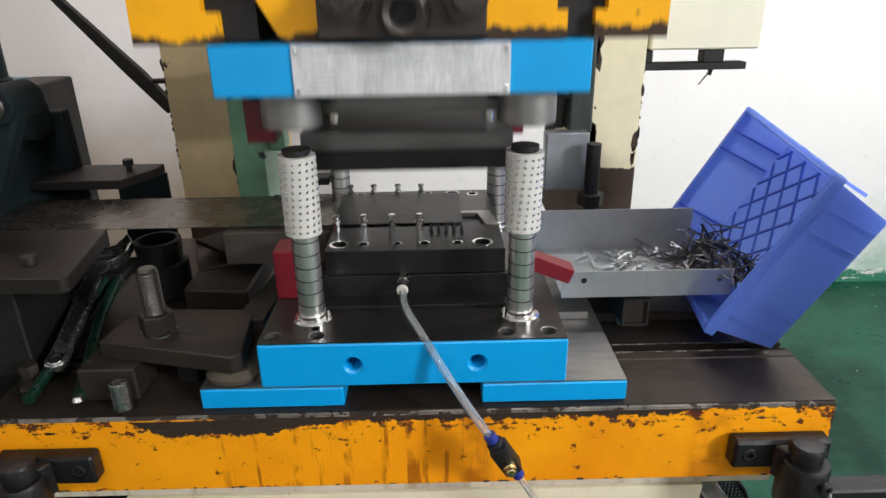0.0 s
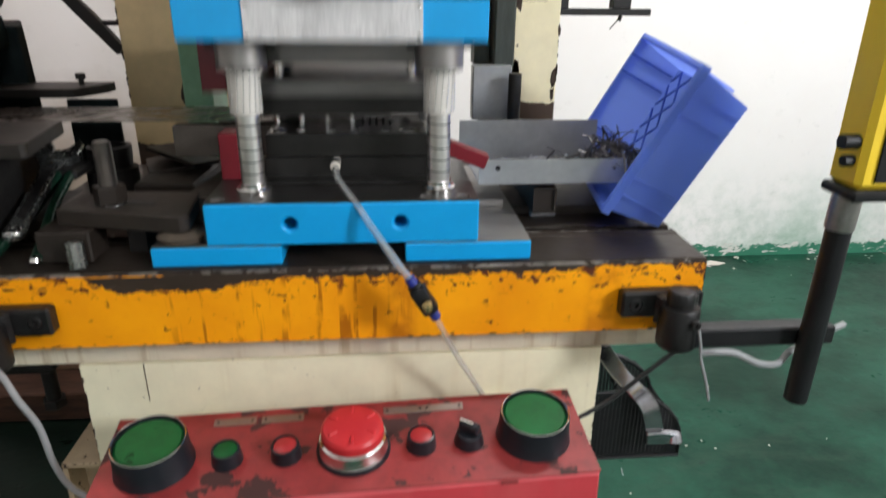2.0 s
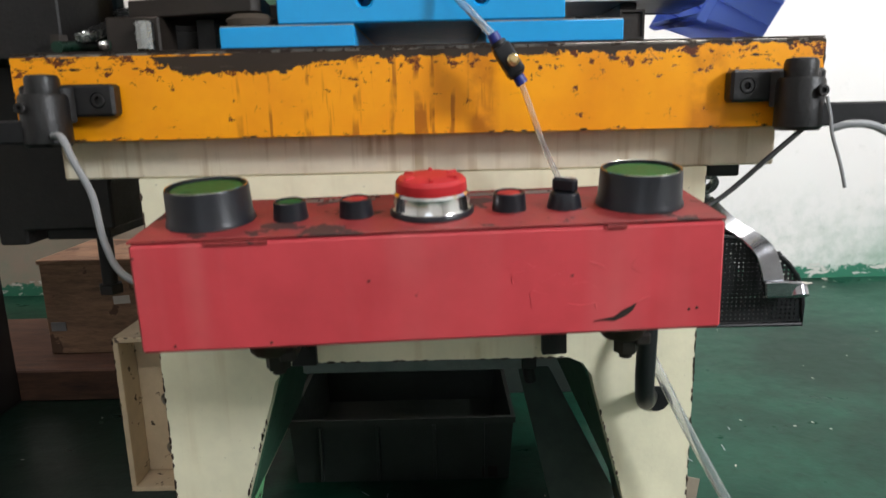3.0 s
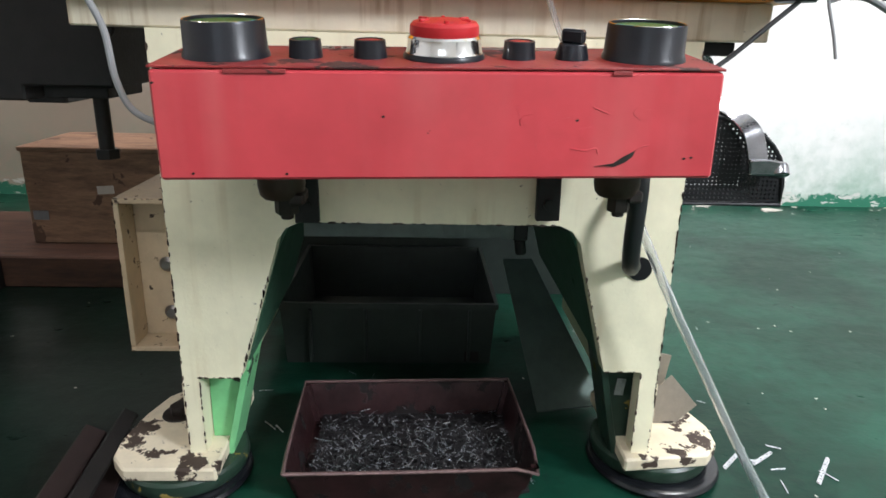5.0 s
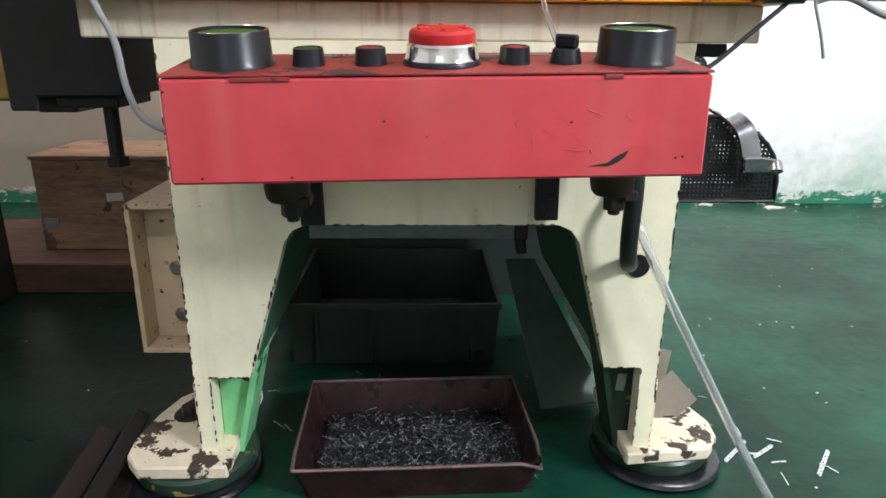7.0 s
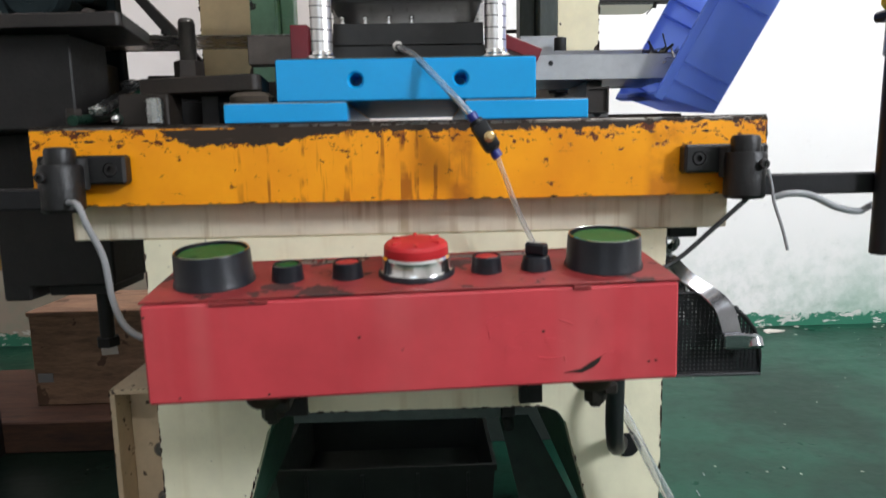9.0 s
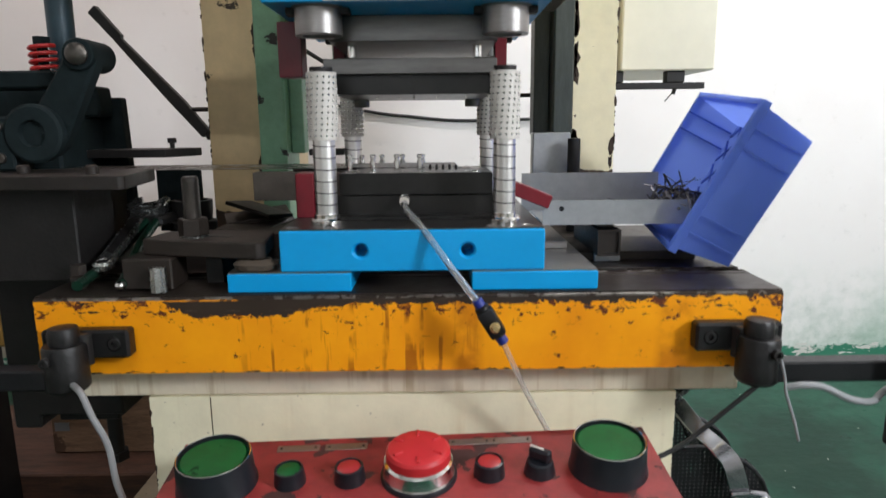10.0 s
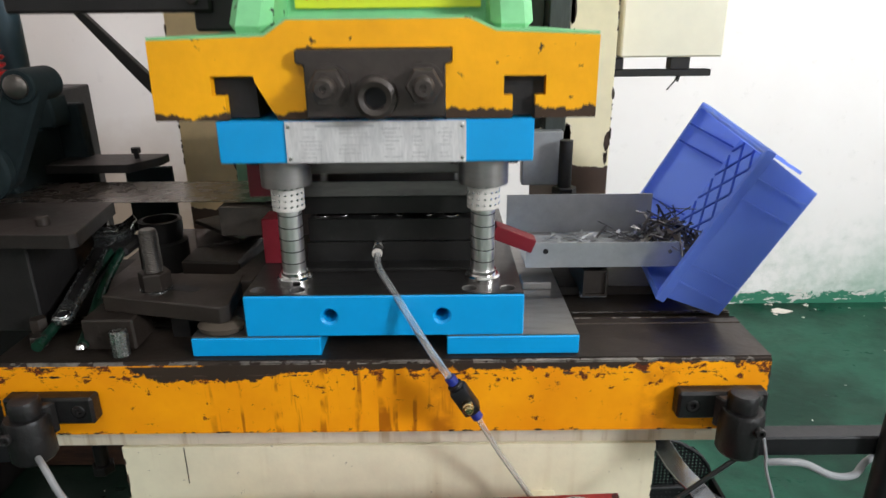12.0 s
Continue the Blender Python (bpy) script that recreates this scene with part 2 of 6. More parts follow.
M_punch = mat("oiled grey steel", (0.17, 0.163, 0.155), 0.36, 0.9, var=0.3, scale=12, bump=0.08, stretch=(1, 6, 6))
M_guide = mat("brown grey guide steel", (0.095, 0.08, 0.068), 0.4, 0.6, var=0.35, scale=16, bump=0.15)
# bed plate: streaked cream, toned down for the shadow below the bolster
M_bedstain_shade = mat("stained cream in bolster shade", (0.72, 0.65, 0.50), 0.48, var=0.16, scale=7, chip=(0.07, 0.05, 0.035), chip_at=0.69, chip_scale=110, streak=(60, 0.50, 0.62, 0.6, (0.34, 0.22, 0.08)))
M_cab = mat("clean cream enamel", (0.82, 0.77, 0.62), 0.4, var=0.07, scale=6, bump=0.05)
M_gibr = mat("grey black slideway", (0.045, 0.055, 0.048), 0.45, 0.3, var=0.4, scale=14, stretch=(6, 6, 1))
M_casting = mat("greasy black casting", (0.0095, 0.009, 0.009), 0.42, 0.1, var=0.6, scale=26, bump=0.45, bscale=110, spec=0.4)
M_fascia = mat("greasy grey sheet", (0.12, 0.135, 0.13), 0.36, 0.4, var=0.45, scale=9, bump=0.1)
M_slidesheet = mat("dusty green sheet", (0.10, 0.14, 0.12), 0.42, 0.25, var=0.35, scale=6, bump=0.1)
M_clear = mat("clear tape", (0.30, 0.32, 0.31), 0.15, var=0.5, scale=60, bump=0.3)
# foot castings, and the right leg plate with its shade in the colour
M_olive = mat("oily casting and shaded plate green", (0.020, 0.042, 0.028), 0.35, var=0.4, scale=14, chip=(0.30, 0.22, 0.05), chip_at=0.63, chip_scale=26)
M_spring = mat("red spring", (0.5, 0.02, 0.02), 0.35, var=0.1, scale=30)


def floor_material():
    m, nt, p = nodes_of("green epoxy floor")
    a = noise_node(nt, 2.2, 6, 0.65)
    b = noise_node(nt, 30, 5, 0.7)
    w = noise_node(nt, 7, 7, 0.7, (0.5, 1.6, 1))
    c = mixc(nt, ramp(nt, a, 0.40, 0.60), (0.0025, 0.026, 0.015), (0.012, 0.070, 0.043))
    c = mixc(nt, calc(nt, "MULTIPLY", ramp(nt, w, 0.5, 0.72), 0.6), c, (0.030, 0.060, 0.042))
    c = mixc(nt, calc(nt, "MULTIPLY", ramp(nt, b, 0.56, 0.8), 0.8), c, (0.011, 0.02, 0.017))
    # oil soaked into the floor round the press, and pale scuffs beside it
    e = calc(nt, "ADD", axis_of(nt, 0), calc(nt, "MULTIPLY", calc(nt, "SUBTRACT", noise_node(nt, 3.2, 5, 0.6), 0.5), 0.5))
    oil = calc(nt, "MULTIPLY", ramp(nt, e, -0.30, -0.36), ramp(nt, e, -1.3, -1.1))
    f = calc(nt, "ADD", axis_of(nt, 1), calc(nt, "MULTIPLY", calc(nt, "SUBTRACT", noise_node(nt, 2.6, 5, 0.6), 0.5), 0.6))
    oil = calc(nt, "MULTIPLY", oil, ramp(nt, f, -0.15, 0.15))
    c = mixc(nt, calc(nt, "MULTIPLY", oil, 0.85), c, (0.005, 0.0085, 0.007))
    sc = ramp(nt, noise_node(nt, 42, 8, 0.75), 0.64, 0.70)
    c = mixc(nt, calc(nt, "MULTIPLY", calc(nt, "MULTIPLY", sc, ramp(nt, a, 0.48, 0.6)), 0.35), c, (0.09, 0.11, 0.095))
    nt.links.new(c, p.inputs["Base Color"])
    nt.links.new(calc(nt, "ADD", calc(nt, "MULTIPLY", w, 0.45), calc(nt, "MULTIPLY", b, 0.25)), p.inputs["Roughness"])
    p.inputs["Specular IOR Level"].default_value = 0.14
    bp = nt.nodes.new("ShaderNodeBump")
    bp.inputs["Strength"].default_value, bp.inputs["Distance"].default_value = 0.25, 0.004
    nt.links.new(b, bp.inputs["Height"])
    nt.links.new(bp.outputs[0], p.inputs["Normal"])
    return m


def wall_material():
    m, nt, p = nodes_of("whitewashed wall")
    a = noise_node(nt, 1.8, 6, 0.6)
    b = noise_node(nt, 16, 7, 0.7)
    z = axis_of(nt, 2)
    c = mixc(nt, ramp(nt, a, 0.35, 0.7), (0.84, 0.82, 0.81), (0.88, 0.87, 0.865))
    c = mixc(nt, calc(nt, "MULTIPLY", ramp(nt, b, 0.60, 0.78), 0.35), c, (0.5, 0.5, 0.48))
    # lower left wall: the machines' shade painted in brown, over wall dirt
    left_edge = calc(nt, "ADD", axis_of(nt, 0), calc(nt, "MULTIPLY", calc(nt, "SUBTRACT", a, 0.5), 0.35))
    shade_dirt = calc(nt, "MULTIPLY", ramp(nt, left_edge, -0.48, -0.95), ramp(nt, calc(nt, "ADD", z, calc(nt, "MULTIPLY", calc(nt, "SUBTRACT", a, 0.5), 0.4)), 0.78, 0.45))
    c = mixc(nt, calc(nt, "MULTIPLY", shade_dirt, 0.85), c, (0.34, 0.26, 0.18))
    low = calc(nt, "MULTIPLY", ramp(nt, z, 0.42, 0.02), ramp(nt, calc(nt, "ADD", b, calc(nt, "MULTIPLY", a, 0.6)), 0.72, 0.98))
    c = mixc(nt, calc(nt, "MULTIPLY", low, 0.5), c, (0.22, 0.36, 0.27))
    rise = calc(nt, "MULTIPLY", ramp(nt, axis_of(nt, 0), 1.25, 1.9), calc(nt, "MULTIPLY", ramp(nt, z, 0.5, 0.05), ramp(nt, a, 0.38, 0.6)))
    c = mixc(nt, calc(nt, "MULTIPLY", rise, 0.55), c, (0.12, 0.34, 0.22))
    g = calc(nt, "ADD", z, calc(nt, "MULTIPLY", calc(nt, "SUBTRACT", b, 0.5), 0.12))
    c = mixc(nt, ramp(nt, g, 0.052, 0.045), c, (0.03, 0.19, 0.115))
    flaked = calc(nt, "MULTIPLY", ramp(nt, noise_node(nt, 24, 7, 0.7, (0.6, 1, 1.6)), 0.565, 0.58), ramp(nt, z, 0.075, 0.06))
    c = mixc(nt, flaked, c, (0.62, 0.62, 0.58))
    nt.links.new(c, p.inputs["Base Color"])
    p.inputs["Roughness"].default_value = 0.8
    bp = nt.nodes.new("ShaderNodeBump")
    bp.inputs["Strength"].default_value, bp.inputs["Distance"].default_value = 0.2, 0.004
    nt.links.new(b, bp.inputs["Height"])
    nt.links.new(bp.outputs[0], p.inputs["Normal"])
    return m


def bolster_material():
    """Orange paint: a bare band along the upper edge, thickest over one stretch, flakes below it, rust runs and stains."""
    m, nt, p = nodes_of("worn orange paint")
    x, z = axis_of(nt, 0), axis_of(nt, 2)
    prof = nt.nodes.new("ShaderNodeValToRGB")
    stops = ((-0.446, 0.004), (-0.30, 0.006), (-0.262, 0.0245), (-0.14, 0.0245), (-0.115, 0.011), (0.06, 0.011), (0.11, 0.012), (0.26, 0.0105), (0.30, 0.006), (0.437, 0.004))
    el = prof.color_ramp.elements
    while len(el) < len(stops):
        el.new(0.5)
    for e, (px, depth) in zip(el, stops):
        e.position = (px + 0.446) / 0.883
        v = depth / 0.03
        e.color = (v, v, v, 1)
    nt.links.new(ramp(nt, x, -0.446, 0.437), prof.inputs[0])
    sep = nt.nodes.new("ShaderNodeSeparateColor")
    nt.links.new(prof.outputs[0], sep.inputs[0])
    depth = calc(nt, "MULTIPLY", sep.outputs[0], 0.03)
    rag = calc(nt, "ADD", calc(nt, "MULTIPLY", noise_node(nt, 55, 9, 0.75), 0.032), calc(nt, "MULTIPLY", noise_node(nt, 16, 3, 0.6), 0.010))
    level = calc(nt, "ADD", calc(nt, "SUBTRACT", 0.785, depth), calc(nt, "SUBTRACT", rag, 0.021))
    bare = ramp(nt, calc(nt, "SUBTRACT", z, level), 0.0, 0.0007)
    kept = calc(nt, "MULTIPLY", ramp(nt, z, 0.7795, 0.7802), ramp(nt, calc(nt, "ADD", x, calc(nt, "MULTIPLY", noise_node(nt, 60, 4, 0.6), 0.12)), -0.16, -0.17))
    bare = calc(nt, "MULTIPLY", bare, calc(nt, "SUBTRACT", 1.0, kept))
    below = calc(nt, "SUBTRACT", 0.785, z)
    near = ramp(nt, below, 0.045, 0.008)
    flakes = calc(nt, "ADD", noise_node(nt, 50, 9, 0.74, (1, 1, 1.4)), calc(nt, "MULTIPLY", near, 0.085))
    chips = ramp(nt, flakes, 0.612, 0.625)
    big = noise_node(nt, 7, 5, 0.6)
    c = mixc(nt, ramp(nt, big, 0.3, 0.7), (0.74, 0.25, 0.003), (0.92, 0.37, 0.004))
    # rust runs, thin and wavering
    runs = ramp(nt, noise_node(nt, 75, 3, 0.55, (1, 1, 0.07)), 0.545, 0.60)
    where = calc(nt, "MULTIPLY", ramp(nt, x, -0.23, -0.18), ramp(nt, x, 0.10, 0.03))
    broken = ramp(nt, noise_node(nt, 20, 3, 0.6), 0.40, 0.52)
    c = mixc(nt, calc(nt, "MULTIPLY", calc(nt, "MULTIPLY", runs, where), calc(nt, "MULTIPLY", broken, 0.75)), c, (0.27, 0.062, 0.003))
    # two broad stains
    soft = ramp(nt, noise_node(nt, 26, 5, 0.6), 0.35, 0.6)
    for a, b in ((0.043, 0.085), (0.285, 0.335)):
        band = calc(nt, "MULTIPLY", ramp(nt, x, a, a + 0.012), ramp(nt, x, b, b - 0.012))
        c = mixc(nt, calc(nt, "MULTIPLY", calc(nt, "MULTIPLY", band, soft), 0.55), c, (0.30, 0.065, 0.004))
    c = mixc(nt, chips, c, (0.10, 0.022, 0.006))
    c = mixc(nt, bare, c, mixc(nt, big, (0.018, 0.012, 0.008), (0.044, 0.029, 0.019)))
    mask = calc(nt, "MAXIMUM", bare, chips)
    nt.links.new(c, p.inputs["Base Color"])
    nt.links.new(calc(nt, "ADD", calc(nt, "MULTIPLY", mask, 0.2), 0.4), p.inputs["Roughness"])
    p.inputs["Specular IOR Level"].default_value = 0.3
    b = nt.nodes.new("ShaderNodeBump")
    b.inputs["Strength"].default_value, b.inputs["Distance"].default_value = 0.25, 0.002
    nt.links.new(calc(nt, "SUBTRACT", calc(nt, "MULTIPLY", noise_node(nt, 120, 4, 0.6), 0.3), mask), b.inputs["Height"])
    nt.links.new(b.outputs[0], p.inputs["Normal"])
    return m


M_bolster = bolster_material()
M_floor, M_wall = floor_material(), wall_material()


# ---- mesh helpers ----
def join(*bms):
    out = bms[0]
    for b in bms[1:]:
        tmp = bpy.data.meshes.new("tmp")
        b.to_mesh(tmp)
        out.from_mesh(tmp)
        bpy.data.meshes.remove(tmp)
        b.free()
    return out


def moved(bm, m):
    bmesh.ops.transform(bm, matrix=m, verts=bm.verts)
    return bm


def box(x0, x1, y0, y1, z0, z1, bevel=0.002, seg=1):
    bm = bmesh.new()
    bmesh.ops.create_cube(bm, size=1, matrix=Matrix.Translation(((x0 + x1) / 2, (y0 + y1) / 2, (z0 + z1) / 2))
                          @ Matrix.Diagonal((x1 - x0, y1 - y0, z1 - z0, 1)))
    if bevel:
        bmesh.ops.bevel(bm, geom=bm.edges[:], offset=bevel, segments=seg, affect="EDGES", profile=0.5)
    return bm


def lathe(profile, seg=32, at=(0, 0, 0), tilt=None, ring=False):
    """A body turned about z; profile: (radius, height) from below to above."""
    bm = bmesh.new()
    rings = []
    for r, z in profile:
        rings.append([bm.verts.new((r * math.cos(2 * math.pi * i / seg), r * math.sin(2 * math.pi * i / seg), z)) for i in range(seg)])
    for a, b in zip(rings, rings[1:] + rings[:1] if ring else rings[1:]):
        for i in range(seg):
            bm.faces.new((a[i], a[(i + 1) % seg], b[(i + 1) % seg], b[i]))
    if ring:
        return moved(moved(bm, tilt or Matrix()), Matrix.Translation(at))
    if profile[0][0] > 0.00001:
        bm.faces.new(rings[0][::-1])
    if profile[-1][0] > 0.00001:
        bm.faces.new(rings[-1])
    if tilt is not None:
        moved(bm, tilt)
    return moved(bm, Matrix.Translation(at))


def rod(a, b, r, seg=20, bevel=0.0):
    a, b = Vector(a), Vector(b)
    d = (b - a).length
    e = bevel
    prof = [(r - e, 0), (r, e), (r, d - e), (r - e, d)] if e else [(r, 0), (r, d)]
    m = (b - a).to_track_quat("Z", "Y").to_matrix().to_4x4()
    return lathe(prof, seg, a, m)


def prism(poly, axis, a, b, bevel=0.0):
    """A polygon drawn out along an axis: 'y' takes (x, z) points, 'x' takes (y, z), 'z' takes (x, y)."""
    bm = bmesh.new()
    put = {"y": lambda p, t: (p[0], t, p[1]), "x": lambda p, t: (t, p[0], p[1]), "z": lambda p, t: (p[0], p[1], t)}[axis]
    v0 = [bm.verts.new(put(p, a)) for p in poly]
    v1 = [bm.verts.new(put(p, b)) for p in poly]
    n = len(poly)
    bm.faces.new(v0), bm.faces.new(v1[::-1])
    for i in range(n):
        bm.faces.new((v0[i], v1[i], v1[(i + 1) % n], v0[(i + 1) % n]))
    bmesh.ops.recalc_face_normals(bm, faces=bm.faces)
    if bevel:
        bmesh.ops.bevel(bm, geom=bm.edges[:], offset=bevel, segments=1, affect="EDGES", profile=0.5)
    return bm


def smooth_path(pts, n=8):
    pts = [Vector(p) for p in pts]
    ext = [pts[0] * 2 - pts[1]] + pts + [pts[-1] * 2 - pts[-2]]
    out = []
    for i in range(1, len(ext) - 2):
        p0, p1, p2, p3 = ext[i - 1:i + 3]
        for k in range(n):
            t = k / n
            out.append(0.5 * (2 * p1 + (p2 - p0) * t + (2 * p0 - 5 * p1 + 4 * p2 - p3) * t * t + (3 * p1 - p0 - 3 * p2 + p3) * t ** 3))
    return out + [pts[-1]]


def sweep(pts, r, seg=10, n=8, inner=0.0):
    """A tube along a smooth line through the points."""
    path = smooth_path(pts, n) if n else [Vector(p) for p in pts]
    bm = bmesh.new()
    side = Vector((0.31, 0.77, 0.55))
    rings, holes = [], []
    for i, p in enumerate(path):
        d = (path[min(i + 1, len(path) - 1)] - path[max(i - 1, 0)]).normalized()
        side = (side - d * side.dot(d)).normalized()
        up = d.cross(side)
        ring = [(side * math.cos(2 * math.pi * k / seg) + up * math.sin(2 * math.pi * k / seg)) for k in range(seg)]
        rings.append([bm.verts.new(p + q * r) for q in ring])
        if inner:
            holes.append([bm.verts.new(p + q * inner) for q in ring])
    for a, b in zip(rings, rings[1:]):
        for k in range(seg):
            bm.faces.new((a[k], a[(k + 1) % seg], b[(k + 1) % seg], b[k]))
    if inner:
        for a, b in zip(holes, holes[1:]):
            for k in range(seg):
                bm.faces.new((a[k], b[k], b[(k + 1) % seg], a[(k + 1) % seg]))
        for a, b in ((rings[0], holes[0]), (rings[-1], holes[-1])):
            for k in range(seg):
                bm.faces.new((a[k], a[(k + 1) % seg], b[(k + 1) % seg], b[k]))
    else:
        bm.faces.new(rings[0][::-1]), bm.faces.new(rings[-1])
    bmesh.ops.recalc_face_normals(bm, faces=bm.faces)
    return bm


def open_box(x0, x1, y0, y1, z0, z1, t, taper=0.0, rim=0.0):
    """A bin with a floor and four walls of thickness t, open above; taper narrows its foot."""
    bm = bmesh.new()

    def ring(i, z, f):
        return [bm.verts.new(v) for v in ((x0 + i + f, y0 + i + f, z), (x1 - i - f, y0 + i + f, z), (x1 - i - f, y1 - i - f, z), (x0 + i + f, y1 - i - f, z))]
    loops = [ring(0, z0, taper)]
    if rim:
        loops += [ring(0, z1 - rim, 0.0), ring(-t, z1 - rim, 0.0), ring(-t, z1, 0.0)]
    else:
        loops += [ring(0, z1, 0.0)]
    loops += [ring(t, z1, 0.0), ring(t, z0 + t, taper)]
    bm.faces.new(loops[0][::-1])
    for a, b in zip(loops, loops[1:]):
        for i in range(4):
            bm.faces.new((a[i], a[(i + 1) % 4], b[(i + 1) % 4], b[i]))
    bm.faces.new(loops[-1])
    return bm


def bored(bm, *cutters):
    """The body with the cutters taken out of it."""
    obs = []
    for b in (bm, join(*cutters)):
        bmesh.ops.recalc_face_normals(b, faces=b.faces)
        me = bpy.data.meshes.new("tmp")
        b.to_mesh(me)
        b.free()
        obs.append(new("tmp", me))
    md = obs[0].modifiers.new("bore", "BOOLEAN")
    md.operation, md.object, md.solver = "DIFFERENCE", obs[1], "EXACT"
    me = bpy.data.meshes.new_from_object(obs[0].evaluated_get(bpy.context.evaluated_depsgraph_get()))
    out = bmesh.new()
    out.from_mesh(me)
    for o in obs:
        old = o.data
        bpy.data.objects.remove(o)
        bpy.data.meshes.remove(old)
    bpy.data.meshes.remove(me)
    return out


def hexnut(at, r, z0, z1, seg=6, turn=0.0):
    return lathe([(r * 0.93, z0), (r, z0 + 0.0015), (r, z1 - 0.0015), (r * 0.93, z1)], seg, (at[0], at[1], 0), pose(0, 0, 0, 0, 0, turn))


def finish(name, bm, material, smooth=True):
    me = bpy.data.meshes.new(name)
    bmesh.ops.recalc_face_normals(bm, faces=bm.faces)
    bm.to_mesh(me)
    bm.free()
    me.materials.append(material)
    if smooth:
        for p in me.polygons:
            p.use_smooth = True
        me.set_sharp_from_angle(angle=radians(32))
    return me


def part(name, bm, material, parent, label=""):
    ob = new(name, finish(name, bm, material))
    ob.parent = parent
    return tagged(ob, label)


def thing(name, label, category, group="", kind="", bm=None, material=None, at=None):
    ob = new(name, finish(name, bm, material) if bm is not None else None)
    if at is not None:
        ob.matrix_world = at
    return tagged(ob, label, category, group, kind)


def shared(name, me, parent, m, label=""):
    ob = new(name, me)
    ob.parent = parent
    ob.matrix_local = m
    return tagged(ob, label)


def wear(name, edges, y, count, size, parent, seed):
    """Small bare flakes along the edges of a painted face that looks to -y."""
    rnd = random.Random(seed)
    bm = bmesh.new()
    lens = [math.dist(p, q) for p, q in edges]
    for _ in range(count):
        (p, q) = rnd.choices(edges, lens)[0]
        t, r = rnd.random(), size * rnd.choice((0.25, 0.35, 0.5, 0.5, 0.8, 1.0))
        cx, cz = p[0] + (q[0] - p[0]) * t, p[1] + (q[1] - p[1]) * t
        along_x = abs(q[0] - p[0]) > abs(q[1] - p[1])
        ring = []
        for k in range(7):
            g = 2 * math.pi * k / 7
            rr = r * rnd.uniform(0.4, 1.0)
            ring.append((cx + rr * math.cos(g) * (1.9 if along_x else 0.6), cz + rr * math.sin(g) * (0.6 if along_x else 1.9)))
        lo = [bm.verts.new((u, y + 0.0002, w)) for u, w in ring]
        hi = [bm.verts.new((u, y - 0.0004, w)) for u, w in ring]
        bm.faces.new(hi)
        for k in range(7):
            bm.faces.new((lo[k], lo[(k + 1) % 7], hi[(k + 1) % 7], hi[k]))
    bmesh.ops.recalc_face_normals(bm, faces=bm.faces)
    return tagged(part(name, bm, M_wear, parent, "bare rusty chips along the paint edge"), kind="stuff")


# ---- the room ----
def room():
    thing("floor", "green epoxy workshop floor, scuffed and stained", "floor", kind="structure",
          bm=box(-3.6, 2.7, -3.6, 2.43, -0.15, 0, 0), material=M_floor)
    thing("wall_north", "whitewashed wall with a chipped green foot", "wall", kind="structure",
          bm=box(-3.6, 2.7, 2.43, 2.6, -0.15, 3.5, 0), material=M_wall)
    thing("wall_west", "whitewashed workshop wall", "wall", kind="structure", bm=box(-3.77, -3.6, -3.6, 2.6, -0.15, 3.5, 0), material=M_wall)
    thing("wall_south", "whitewashed workshop wall", "wall", kind="structure", 
          bm=join(box(-3.77, -1.5, -3.77, -3.6, -0.15, 3.5, 0), box(0.1, 2.87, -3.77, -3.6, -0.15, 3.5, 0), box(-1.5, 0.1, -3.77, -3.6, -0.15, 1.2, 0), box(-1.5, 0.1, -3.77, -3.6, 2.4, 3.5, 0)), material=M_wall)
    y0, y1, z0, z1 = -1.95, -0.95, 1.65, 2.65
    east = join(box(2.7, 2.87, -3.6, y0, -0.15, 3.5, 0), box(2.7, 2.87, y1, 2.6, -0.15, 3.5, 0),
                box(2.7, 2.87, y0, y1, -0.15, z0, 0), box(2.7, 2.87, y0, y1, z1, 3.5, 0))
    thing("wall_east", "whitewashed workshop wall with a window opening", "wall", kind="structure", bm=east, material=M_wall)
    # window assumed round the key lamp, out of view
    w = thing("window_1", "steel window in the workshop wall", "window", kind="structure")
    fr = join(box(2.74, 2.80, y0, y0 + 0.04, z0, z1, 0), box(2.74, 2.80, y1 - 0.04, y1, z0, z1, 0),
              box(2.74, 2.80, y0 + 0.04, y1 - 0.04, z0, z0 + 0.04, 0), box(2.74, 2.80, y0 + 0.04, y1 - 0.04, z1 - 0.04, z1, 0))
    part("window_frame", fr, M_cream, w)
    # window added round the front fill lamp, out of view
    w = thing("window_2", "unseen wide window added for the front fill lamp", "window", kind="structure")
    part("window_frame", join(box(-1.5, -1.46, -3.70, -3.64, 1.2, 2.4, 0), box(0.06, 0.1, -3.70, -3.64, 1.2, 2.4, 0), box(-1.46, 0.06, -3.70, -3.64, 1.2, 1.24, 0), box(-1.46, 0.06, -3.70, -3.64, 2.36, 2.4, 0)), M_cream, w)
    thing("ceiling", "plain pale workshop ceiling", "ceiling", kind="structure", bm=box(-3.77, 2.87, -3.77, 2.6, 3.5, 3.62, 0), material=M_wall)
    # unseen battens added above the tube lamps
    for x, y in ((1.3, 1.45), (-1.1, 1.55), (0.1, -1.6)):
        lamp = thing("unseen_ceiling_light", "unseen white batten added to carry a tube lamp", "ceiling light", "ceiling lights")
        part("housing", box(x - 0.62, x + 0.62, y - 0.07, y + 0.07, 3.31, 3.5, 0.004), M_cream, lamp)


room()


